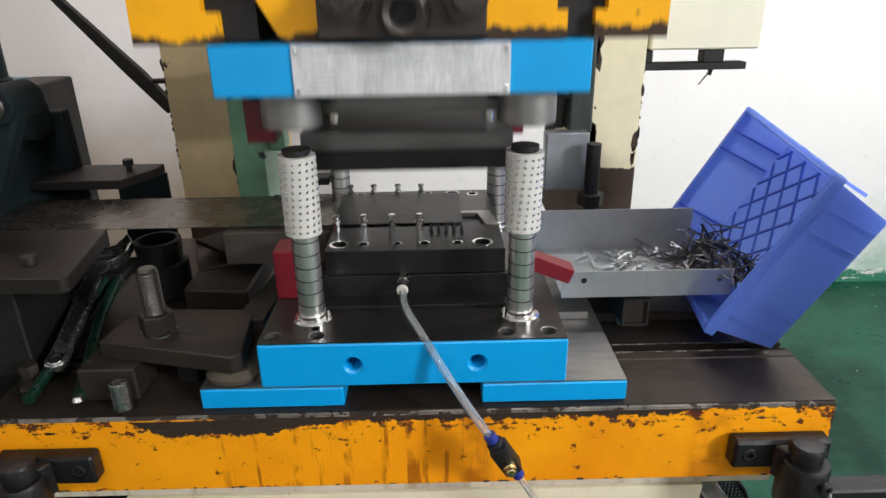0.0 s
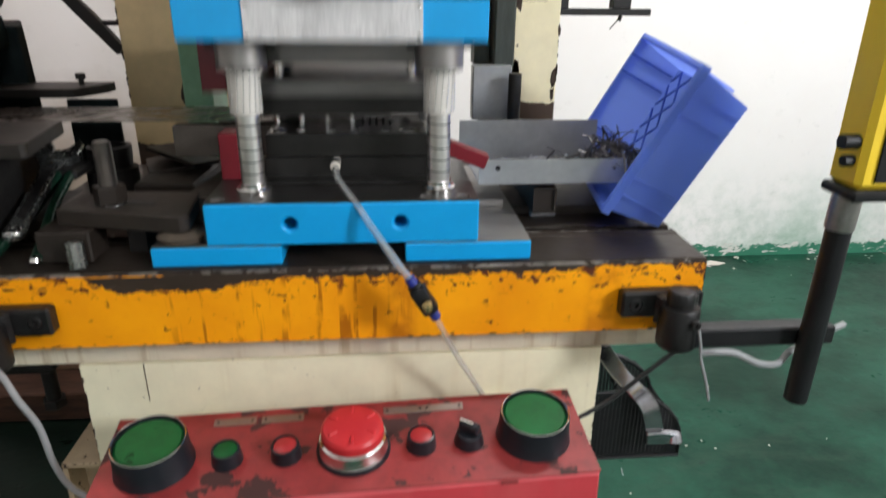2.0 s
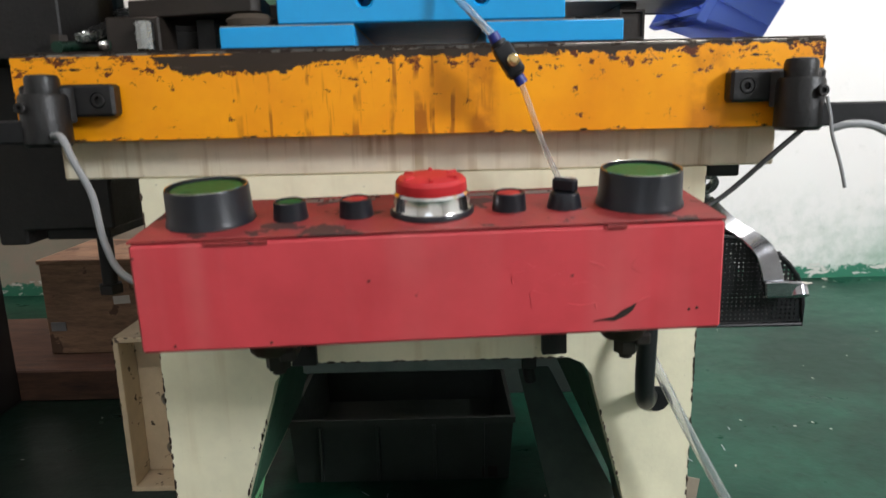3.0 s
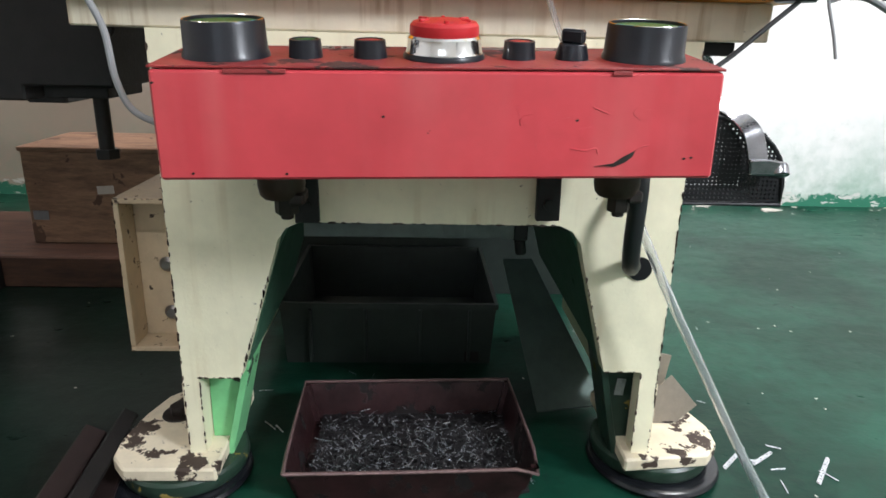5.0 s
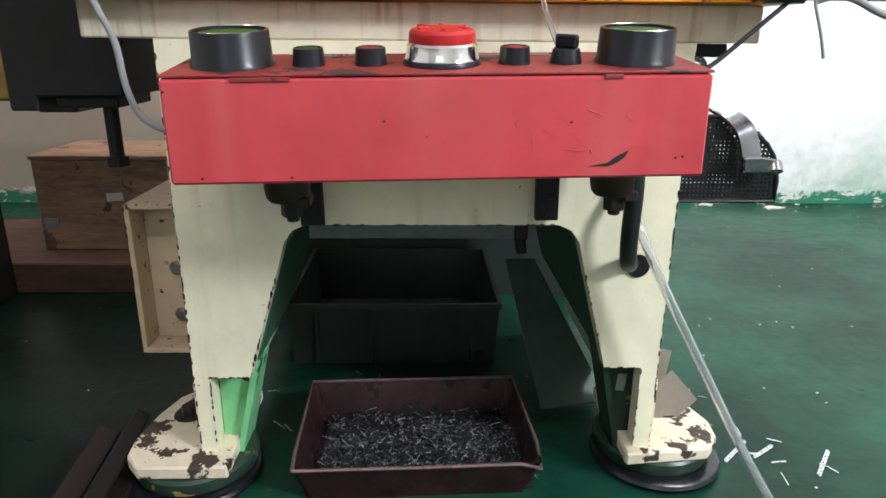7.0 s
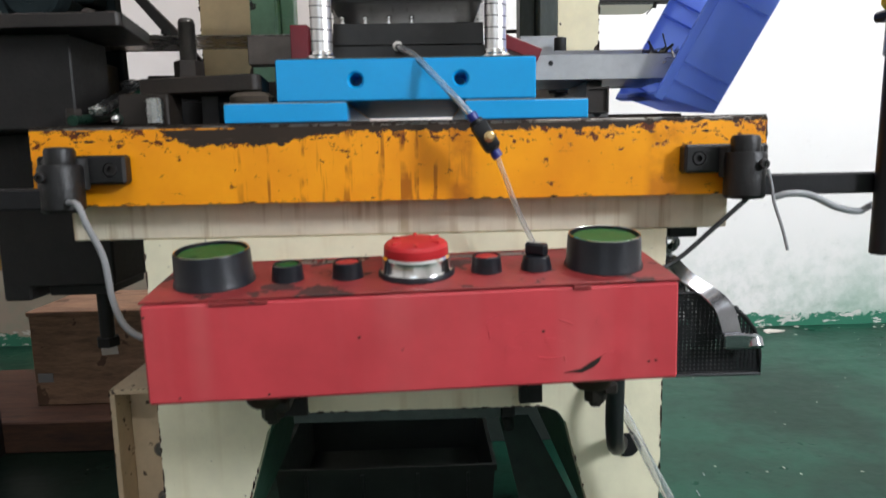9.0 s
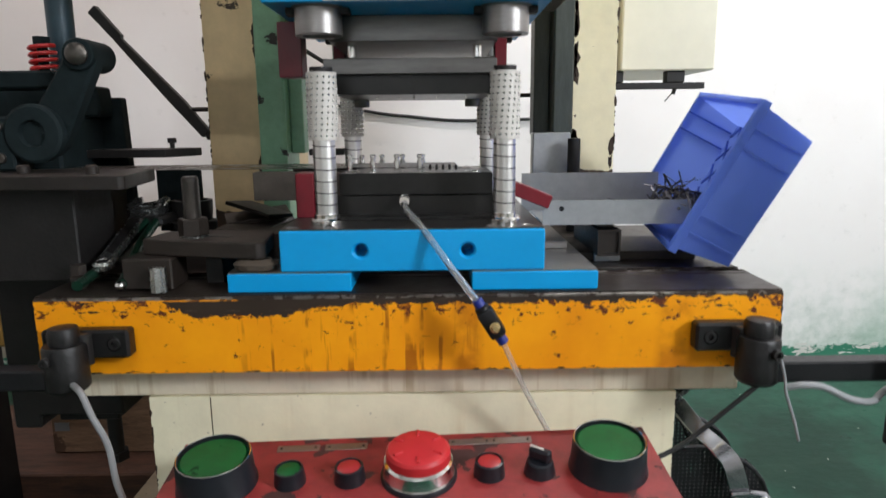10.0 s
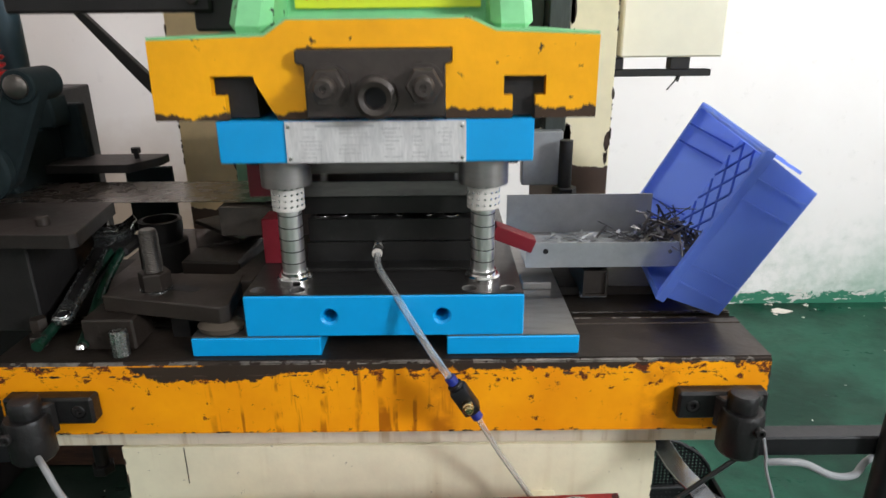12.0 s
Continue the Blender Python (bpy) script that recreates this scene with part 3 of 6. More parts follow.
# ---- the press ----
def arch_plate():
    """Front plate of the frame: apron above, two legs, an arched opening, cut-outs over the feet."""
    outline = [(-0.339, 0.645), (-0.339, 0.062), (-0.316, 0.062), (-0.316, 0.183), (-0.259, 0.183), (-0.205, 0.36), (-0.198, 0.385), (-0.186, 0.402), (-0.168, 0.41),
               (0.172, 0.41), (0.19, 0.402), (0.202, 0.385), (0.208, 0.36), (0.252, 0.195), (0.306, 0.195), (0.306, 0.062), (0.331, 0.062), (0.331, 0.645)]
    return prism(outline, "y", 0.597, 0.625)


def press():
    p = thing("stamping_press", "cream and orange C-frame stamping press with worn chipped paint", "press")
    part("front_plate", arch_plate(), M_cream, p)
    hole = join(rod((0.285, 0.5968, 0.352), (0.285, 0.594, 0.352), 0.0165, 24))
    part("cable_hole", hole, M_black, p)
    # plates behind the legs, slanting with the arch
    for s in (-1, 1):
        inner = [(s * 0.252 + 0.001, 0.03), (s * 0.252 + 0.001, 0.197), (s * 0.206 + 0.002, 0.362), (s * 0.186 + 0.002, 0.404), (s * 0.17 + 0.002, 0.413),
                 (s * 0.17 + 0.002, 0.44), (s * 0.24, 0.44), (s * 0.285, 0.197), (s * 0.285, 0.03)]
        inner = [q for q in inner if q[1] > 0.1]
        # inner plates and arch roof: a darker green than the cut-out plate
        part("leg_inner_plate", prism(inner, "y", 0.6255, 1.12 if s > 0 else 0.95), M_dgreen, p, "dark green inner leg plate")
        zc = 0.182 if s < 0 else 0.194
        web = [(s * 0.318, 0.03), (s * 0.318, zc), (s * 0.259, zc), (s * 0.262, zc - 0.03), (s * 0.296, 0.03)]
        # the right plate takes a dark green in place of the shade there
        part("leg_foot_plate", prism(web, "y", 0.640, 0.652, 0.001), M_green if s < 0 else M_olive, p, "light green plate in the leg cut-out" if s < 0 else "plate in the leg cut-out, shade painted as dark green")
        flange = [(s * 0.252, zc + 0.012), (s * 0.262, zc + 0.012), (s * 0.300, 0.024), (s * 0.290, 0.024)]
        part("leg_foot_flange", prism(flange, "y", 0.6256, 0.70, 0.001), M_green if s < 0 else M_olive, p)
        part("leg_side_plate", box(min(s * 0.331, s * 0.319), max(s * 0.331, s * 0.319), 0.6255, 1.15, 0.062, 0.645, 0.001), M_cream, p)
    part("cleaning_tag", moved(box(-0.007, 0.007, -0.0008, 0.0008, -0.014, 0.014, 0.0004), pose(0.293, 0.639, 0.148, 0, 6, 0)), M_clear, p, "crinkled clear tape")
    part("arch_fascia", join(box(-0.170, 0.118, 0.634, 0.640, 0.380, 0.4118, 0.001), box(0.02, 0.05, 0.6325, 0.634, 0.386, 0.408, 0.0005)), M_fascia, p, "greasy grey sheet under the arch")
    part("arch_fitting", join(box(0.120, 0.140, 0.65, 0.70, 0.372, 0.412, 0.002), rod((0.130, 0.66, 0.372), (0.134, 0.665, 0.350), 0.008, 12, 0.001)), M_blackm, p)
    sh = bmesh.new()
    vs = [sh.verts.new(v) for v in ((0.205, 0.80, 0.003), (0.335, 0.825, 0.003), (0.222, 1.04, 0.212), (0.160, 1.03, 0.215), (0.205, 0.80, 0.006), (0.335, 0.825, 0.006), (0.222, 1.04, 0.215), (0.160, 1.03, 0.218))]
    for q in ((0, 1, 2, 3), (4, 5, 6, 7), (0, 1, 5, 4), (1, 2, 6, 5), (2, 3, 7, 6), (3, 0, 4, 7)):
        sh.faces.new([vs[k] for k in q])
    part("slide_sheet", sh, M_slidesheet, p, "dusty green sheet slanting down to the floor")
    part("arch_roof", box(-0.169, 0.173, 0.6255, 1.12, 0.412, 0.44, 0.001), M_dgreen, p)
    part("bed", box(-0.33, 0.328, 0.6255, 1.28, 0.4405, 0.645, 0.002), M_cream, p)
    part("bed_plate", box(-0.427, 0.411, 0.600, 1.24, 0.6455, 0.6905, 0.002), M_bedstain_shade, p)
    # feet
    for s in (-1, 1):
        cx = s * 0.372
        y0 = 0.558 if s < 0 else 0.590
        yl = y0 if s < 0 else y0 - 0.012
        sole = [(s * 0.292, yl), (s * 0.42, y0), (s * 0.446, y0 + 0.03), (s * 0.452, y0 + 0.075), (s * 0.442, 0.70), (s * 0.425, 0.755), (s * 0.395, 0.785), (s * 0.335, 0.79), (s * 0.292, 0.78)]
        part("foot", prism(sole, "z", 0.041, 0.062, 0.003), M_foot, p, "peeling cream foot plate")
        part("foot_base", lathe([(0.080, 0.010), (0.089, 0.016), (0.0925, 0.026), (0.0915, 0.036), (0.088, 0.0405)], 44, (cx - s * 0.010, y0 + 0.084, 0)), M_olive, p, "dark green foot casting")
        part("rubber_pad", lathe([(0.092, 0), (0.101, 0.003), (0.103, 0.008), (0.100, 0.013), (0.093, 0.0155), (0.082, 0.0145)], 44, (cx - s * 0.006, y0 + 0.074, 0)), M_pad, p, "black rubber levelling pad")
        gus = [(0.6255, 0.064), (0.78, 0.064), (0.78, 0.075), (0.6255, 0.16)]
        part("foot_gusset", prism(gus, "x", 0.333 if s > 0 else -0.352, 0.345 if s > 0 else -0.340), M_foot, p)
        part("anchor_nut", join(hexnut((s * 0.39, 0.70), 0.014, 0.0625, 0.078), lathe([(0.026, 0.0622), (0.025, 0.0645)], 20, (s * 0.39, 0.70, 0))), M_brownm, p, "rusty anchor nut")
    # bolster with a lipped T-slot
    prof = [(0.56, 0.6915), (1.06, 0.6915), (1.06, 0.785), (0.678, 0.785), (0.678, 0.765), (0.662, 0.765), (0.662, 0.787), (0.648, 0.787), (0.646, 0.785), (0.5635, 0.785), (0.56, 0.7815)]
    bo = part("bolster", prism(prof, "x", -0.446, 0.437), M_bolster, p, "orange bolster plate with paint rubbed off its upper edge")
    bo.data.materials.append(M_steel), bo.data.materials.append(M_rub)
    for q in bo.data.polygons:
        if q.normal.z > 0.3 or 0.6 < q.center.y < 0.7 and abs(q.normal.x) < 0.5 and q.center.z > 0.75:
            q.material_index = 2 if q.center.y < 0.5635 else 1
    part("bolster_top", box(-0.4455, 0.4365, 0.5625, 0.645, 0.7855, 0.7868, 0), M_steel, p, "bare oily steel bed surface")
    part("bolster_top", box(-0.4455, 0.4365, 0.68, 1.0595, 0.7855, 0.7868, 0), M_steel, p, "bare oily steel bed surface")
    # columns and slideways
    part("column", box(-0.404, -0.302, 1.08, 1.50, 0.691, 2.1, 0.002), M_column, p, "tan column with chipped edges")
    part("column", box(0.282, 0.368, 1.08, 1.50, 0.691, 2.1, 0.002), M_columnr, p, "cream column with bare rusty patches")
    part("gib", join(box(-0.3015, -0.252, 1.05, 1.16, 0.80, 2.1, 0.003), box(-0.252, -0.226, 1.09, 1.13, 0.93, 2.1, 0.002)), M_gib, p, "grey green slideway")
    part("gib", join(box(0.244, 0.2815, 1.05, 1.16, 0.96, 2.1, 0.003), box(0.214, 0.2435, 1.09, 1.14, 0.96, 2.1, 0.002)), M_gibr, p, "dark slideway")
    part("gib_block", box(0.205, 0.275, 1.03, 1.06, 0.87, 0.965, 0.002), M_galv, p, "grey steel block")
    part("stud", join(rod((0.275, 1.0, 0.787), (0.275, 1.0, 0.955), 0.0115, 16, 0.001), hexnut((0.275, 1.0), 0.021, 0.855, 0.875)), M_blackm, p, "black threaded stud")
    # frame head, out of view above, closes the C
    part("frame_head", box(-0.416, 0.368, 0.80, 1.50, 1.65, 2.1, 0.004), M_cream, p)
    # electric cabinet on the frame
    c = part("electric_cabinet", box(0.386, 0.568, 1.12, 1.42, 1.08, 1.62, 0.003), M_cab, p, "cream electric cabinet")
    part("cabinet_bracket", join(box(0.37, 0.555, 1.13, 1.155, 1.046, 1.058, 0.001), box(0.372, 0.395, 1.13, 1.155, 1.0585, 1.08, 0.001),
                                 box(0.48, 0.515, 1.13, 1.155, 1.0585, 1.08, 0.001), rod((0.50, 1.14, 1.046), (0.497, 1.14, 1.036), 0.004, 8),
                                 rod((0.50, 1.14, 1.044), (0.478, 1.13, 1.022), 0.0012, 6)), M_blackm, c, "black steel bracket")
    part("rear_cable", sweep([(-0.305, 1.45, 1.17), (-0.15, 1.46, 1.085), (0.05, 1.46, 1.052), (0.285, 1.45, 1.05)], 0.005, 8), M_black, p)
    part("rear_cable", sweep([(-0.399, 1.45, 1.235), (-0.52, 1.55, 1.30), (-0.75, 1.9, 1.45), (-1.1, 2.43, 1.62)], 0.006, 8), M_black, p)
    part("oil_run", box(-0.2618, -0.2607, 0.5966, 0.5975, 0.59, 0.6445, 0), M_gland, p, "thin brown oil run")
    part("oil_cap", box(0.35, 0.39, 0.64, 0.66, 0.628, 0.645, 0.002), M_black, p)
    # shelf box on the left leg
    sb = part("side_box", box(-0.4435, -0.334, 0.745, 0.755, 0.1805, 0.4045, 0.001), M_sidebox, p, "open cream sheet-metal side box")
    part("side_box_top", box(-0.452, -0.334, 0.70, 0.96, 0.405, 0.413, 0.001), M_sidebox, sb)
    part("side_box_floor", box(-0.452, -0.334, 0.70, 0.96, 0.172, 0.18, 0.001), M_sidebox, sb)
    part("side_box_wall", box(-0.452, -0.444, 0.70, 0.96, 0.1805, 0.4045, 0.001), M_sidebox, sb)
    # added panel, closes the back so the space under the press stays dark
    part("shade_panel", box(-0.40, 0.40, 1.385, 1.40, 0.0, 0.44, 0.001), M_tote, p, "dark panel added for the shade under the press")
    for x0, x1 in ((-0.44, -0.225), (0.225, 0.436)):
        for yy in (0.6615, 0.6785):
            part("slot_edge", sweep([(x0, yy, 0.7872), (x1, yy, 0.7872)], 0.0011, 6, 0), M_rub, p, "rubbed bright slot edge")
    part("bare_edge", sweep([(-0.19, 0.5614, 0.7832), (0.436, 0.5614, 0.7832)], 0.0015, 6, 0), M_rub, p, "rubbed bright front edge of the bolster")
    wear("paint_wear", [((-0.3385, 0.64), (-0.3385, 0.07)), ((0.3305, 0.64), (0.3305, 0.07)), ((-0.316, 0.07), (-0.316, 0.18)), ((0.306, 0.07), (0.306, 0.19)), ((-0.258, 0.185), (-0.207, 0.352)),
                        ((0.252, 0.197), (0.209, 0.355)), ((0.255, 0.1955), (0.305, 0.1955)), ((-0.315, 0.1835), (-0.26, 0.1835)), ((-0.166, 0.4102), (0.17, 0.4102))], 0.597, 330, 0.0034, p, 3)
    wear("paint_wear", [((-0.445, 0.6925), (0.436, 0.6925)), ((0.4365, 0.70), (0.4365, 0.78)), ((-0.4455, 0.70), (-0.4455, 0.78)), ((-0.44, 0.768), (0.43, 0.768))], 0.56, 130, 0.0032, p, 4)
    wear("paint_wear", [((0.2825, 0.95), (0.2825, 1.5)), ((0.3675, 0.92), (0.3675, 1.5)), ((-0.4035, 0.9), (-0.4035, 1.4)), ((-0.3025, 0.9), (-0.3025, 1.4))], 1.08, 110, 0.007, p, 5)
    wear("paint_wear", [((0.290, 1.06), (0.290, 1.20)), ((0.290, 0.92), (0.290, 0.96)), ((0.362, 0.91), (0.362, 0.95))], 1.08, 26, 0.017, p, 8)
    wear("paint_wear", [((-0.308, 1.10), (-0.308, 1.16)), ((-0.31, 0.87), (-0.31, 0.94))], 1.08, 10, 0.012, p, 9)
    for z in (0.30, 0.22):
        part("side_box_knob", lathe([(0.010, 0), (0.012, 0.003), (0.007, 0.008)], 16, (-0.40, 0.7445, z), pose(0, 0, 0, 90)), M_bush, p)
    wear("paint_wear", [((-0.4515, 0.175), (-0.4515, 0.41)), ((-0.45, 0.1725), (-0.34, 0.1725)), ((-0.45, 0.4125), (-0.34, 0.4125))], 0.70, 50, 0.003, p, 6)
    return p


PRESS = press()


# ---- the slide and the tooling that moves with it (drawn at slide height 1.000) ----
def slide():
    r = new("slide")
    r.parent = PRESS
    tagged(r, "orange press slide with a green upper casting")
    left = [(-0.223, 1.0445), (-0.150, 1.0445), (-0.150, 1.069), (-0.163, 1.069), (-0.163, 1.088), (-0.120, 1.088), (-0.119, 1.082), (-0.105, 1.056), (-0.098, 1.0445), (-0.068, 1.0445), (-0.068, 1.098),
            (-0.0755, 1.1), (-0.0755, 1.114), (0.078, 1.114), (0.078, 1.1), (0.071, 1.098), (0.071, 1.0445), (0.138, 1.0445), (0.138, 1.067), (0.129, 1.067), (0.129, 1.086), (0.171, 1.086), (0.171, 1.067), (0.161, 1.067), (0.161, 1.0445),
            (0.222, 1.0445), (0.222, 1.124), (0.121, 1.128), (0.094, 1.14), (-0.083, 1.14), (-0.106, 1.125), (-0.2215, 1.122)]
    fl = part("slide_flange", prism(left, "y", 0.575, 0.93), M_ram, r, "orange slide flange with T-slots, lower edge bare")
    # dark blocks added so the T-slots read black inside
    for x0, x1 in ((-0.1625, -0.1205), (0.1295, 0.1705)):
        part("slot_shade", box(x0, x1, 0.586, 0.66, 1.046, 1.0855, 0), M_blackm, r, "dark block added for the shade in the T-slot")
    top = [(-0.2215, 1.1222), (-0.1062, 1.1252), (-0.0832, 1.1402), (0.0942, 1.1402), (0.1212, 1.1282), (0.222, 1.1242), (0.222, 1.127), (0.122, 1.131), (0.095, 1.143), (-0.084, 1.143), (-0.107, 1.128), (-0.2215, 1.125)]
    part("flange_top", prism(top, "y", 0.577, 0.93), M_green, r, "green painted flange top")
    body = prism([(-0.145, 1.125), (0.155, 1.125), (0.150, 1.20), (0.145, 1.50), (-0.135, 1.50), (-0.14, 1.20)], "y", 0.70, 0.93, 0.012)
    part("slide_body", body, M_green, r, "light green slide casting")
    for s in (-1, 1):
        web = prism([(0.60, 1.127), (0.72, 1.127), (0.72, 1.48), (0.675, 1.48), (0.665, 1.20)], "x", s * 0.135 + 0.005 - 0.022, s * 0.135 + 0.005 + 0.022, 0.010)
        part("slide_rib", web, M_green, r)
    sg = part("warning_sign", box(-0.098, 0.112, 0.694, 0.6985, 1.152, 1.26, 0.0005), M_sign, r, "yellow green sign with orange lettering")
    random.seed(4)
    txt = []
    for row in range(5):
        x = -0.088
        while x < 0.10:
            w = 0.0085
            if random.random() < 0.86:
                for k in range(3):
                    txt.append(box(x, x + w * random.uniform(0.7, 1), 0.6934, 0.6939, 1.162 + row * 0.02 + k * 0.0042, 1.1638 + row * 0.02 + k * 0.0042, 0))
                txt.append(box(x + w * 0.4, x + w * 0.58, 0.6934, 0.6939, 1.161 + row * 0.02, 1.174 + row * 0.02, 0))
            x += 0.0115
    part("sign_print", join(*txt), M_signred, sg)
    k = part("clamp_block", prism([(-0.067, 1.048), (0.07, 1.048), (0.07, 1.098), (0.077, 1.1), (0.077, 1.113), (-0.075, 1.113), (-0.075, 1.1), (-0.067, 1.098)], "y", 0.562, 0.70, 0.0015),
             M_clampb, r, "dark oily shank clamp block")
    part("socket", lathe([(0.011, 0), (0.011, 0.016), (0.016, 0.018), (0.0205, 0.015), (0.0215, 0.0)], 32, (0.003, 0.562, 1.068), pose(0, 0, 0, 90), True), M_clampb, k)
    part("socket_bore", lathe([(0.0108, 0.0), (0.0108, 0.002)], 24, (0.003, 0.5615, 1.068), pose(0, 0, 0, 90)), M_black, k)
    for x in (-0.043, 0.05):
        part("clamp_nut", join(lathe([(0.021, 0), (0.021, 0.004)], 28, (x, 0.562, 1.079), pose(0, 0, 0, 90)),
                               lathe([(0.017, 0.004), (0.0185, 0.006), (0.0185, 0.016), (0.017, 0.018)], 6, (x, 0.562, 1.079), pose(0, 0, 0, 90)),
                               lathe([(0.0105, 0.018), (0.0105, 0.034), (0.008, 0.037), (0.0035, 0.037), (0.003, 0.034)], 18, (x, 0.562, 1.079), pose(0, 0, 0, 90))), M_clampb, k, "oily clamp stud and nut")
    part("side_peg", box(0.2225, 0.245, 0.70, 0.74, 1.098, 1.118, 0.003), M_ram, r)
    part("side_peg", box(-0.246, -0.224, 0.72, 0.76, 1.08, 1.10, 0.003), M_blackm, r)
    bar = part("feeder_drive_bar", join(box(-0.45, -0.205, 0.73, 0.77, 1.150, 1.215, 0.003), box(-0.23, -0.145, 0.74, 0.80, 1.128, 1.24, 0.003)), M_blackm, r, "black feeder drive bar")
    for x in (-0.225, -0.33, -0.42):
        part("bar_bolt", lathe([(0.007, 0), (0.007, 0.005), (0.0055, 0.006)], 12, (x, 0.73, 1.20 if x < -0.23 else 1.165), pose(0, 0, 0, 90)), M_brownm, bar)
    part("oil_line", sweep([(0.152, 0.62, 1.075), (0.145, 0.60, 1.085), (0.138, 0.585, 1.10)], 0.0015, 8), M_tape, r)
    return r


SLIDE = slide()


def upper_die():
    d = thing("upper_die", "blue upper die shoe with an aluminium nameplate and guide bushes", "die")
    part("upper_shoe", box(-0.163, 0.161, 0.575, 0.93, 1.0, 1.0435, 0.0012), M_blue, d, "sky blue upper shoe")
    n = part("nameplate", box(-0.093, 0.0915, 0.5728, 0.5748, 1.0005, 1.043, 0.0004), M_label, d, "scuffed aluminium nameplate with rivets")
    for x in (-0.089, 0.0875):
        for z in (1.0055, 1.038):
            part("rivet", lathe([(0.0024, 0), (0.002, 0.001), (0.0008, 0.0016)], 14, (x, 0.5727, z), pose(0, 0, 0, 90)), M_chrome, n)
    random.seed(9)
    bars = []
    for row in range(8):
        for x0, x1 in ((-0.08, -0.045), (-0.04, -0.006), (0.004, 0.028), (0.032, 0.058), (0.062, 0.08)):
            if random.random() < 0.75:
                a = x0 + random.uniform(0, 0.006)
                bars.append(box(a, a + (x1 - a) * random.uniform(0.4, 1.0), 0.5723, 0.5727, 1.006 + row * 0.0041, 1.0068 + row * 0.0041, 0))
    bars.append(box(-0.062, -0.002, 0.5723, 0.5727, 1.0372, 1.0395, 0))
    part("print", join(*bars), M_ink, n)
    for x in (-0.106, 0.112):
        for y in (0.615, 0.885):
            b = part("guide_bush", lathe([(0.0195, -0.032), (0.0265, -0.032), (0.0275, -0.031), (0.0275, -0.002), (0.031, -0.001), (0.031, -0.0002), (0.0195, -0.0002)], 40, (x, y, 1.0), None, True), M_bush, d, "turned steel guide bush")
            for s in (-1, 1):
                part("bush_clamp", box(x + s * 0.03 - 0.007, x + s * 0.03 + 0.007, y - 0.008, y + 0.008, 0.991, 0.9995, 0.001), M_blackm, b)
    part("punch_holder", box(-0.104, 0.108, 0.665, 0.90, 0.968, 0.9997, 0.001), M_punch, d, "machined punch holder plate")
    for x in (-0.079, 0.084):
        part("lift_spring", lathe([(0.006, 0.952), (0.006, 0.9678)], 14, (x, 0.70, 0)), M_chrome, d)
    part("stop_block", box(-0.178, -0.147, 0.71, 0.745, 0.929, 0.9995, 0.001), M_redblk, d, "dark red stop block")
    part("stop_block", box(0.1085, 0.1245, 0.72, 0.745, 0.932, 0.9995, 0.001), M_redblk, d, "dark red stop block")
    part("stop_block", box(-0.125, -0.108, 0.84, 0.87, 0.935, 0.9995, 0.001), M_redblk, d, "dark red stop block")
    return d


UPPER = upper_die()


def stripper():
    s = new("stripper")
    s.parent = UPPER
    tagged(s, "sprung stripper plate hanging under the punch holder")
    part("stripper_plate", box(-0.112, 0.107, 0.668, 0.90, 0.939, 0.958, 0.0008), M_punch, s, "ground stripper plate")
    part("stripper_insert", box(-0.104, 0.102, 0.680, 0.895, 0.914, 0.9388, 0.0008), M_die, s, "blackened stripper insert")
    for x in (-0.088, 0.086):
        part("guide_pillar", lathe([(0.011, 0.903), (0.012, 0.905), (0.012, 0.9387)], 20, (x, 0.87, 0)), M_punch, s)
    random.seed(2)
    for x in (-0.05, -0.02, 0.0, 0.03, 0.045, 0.07):
        part("punch", rod((x, 0.72, 0.9095), (x, 0.72, 0.9145), 0.0012, 8), M_chrome, s)
    return s


STRIP = stripper()
CAGES = []


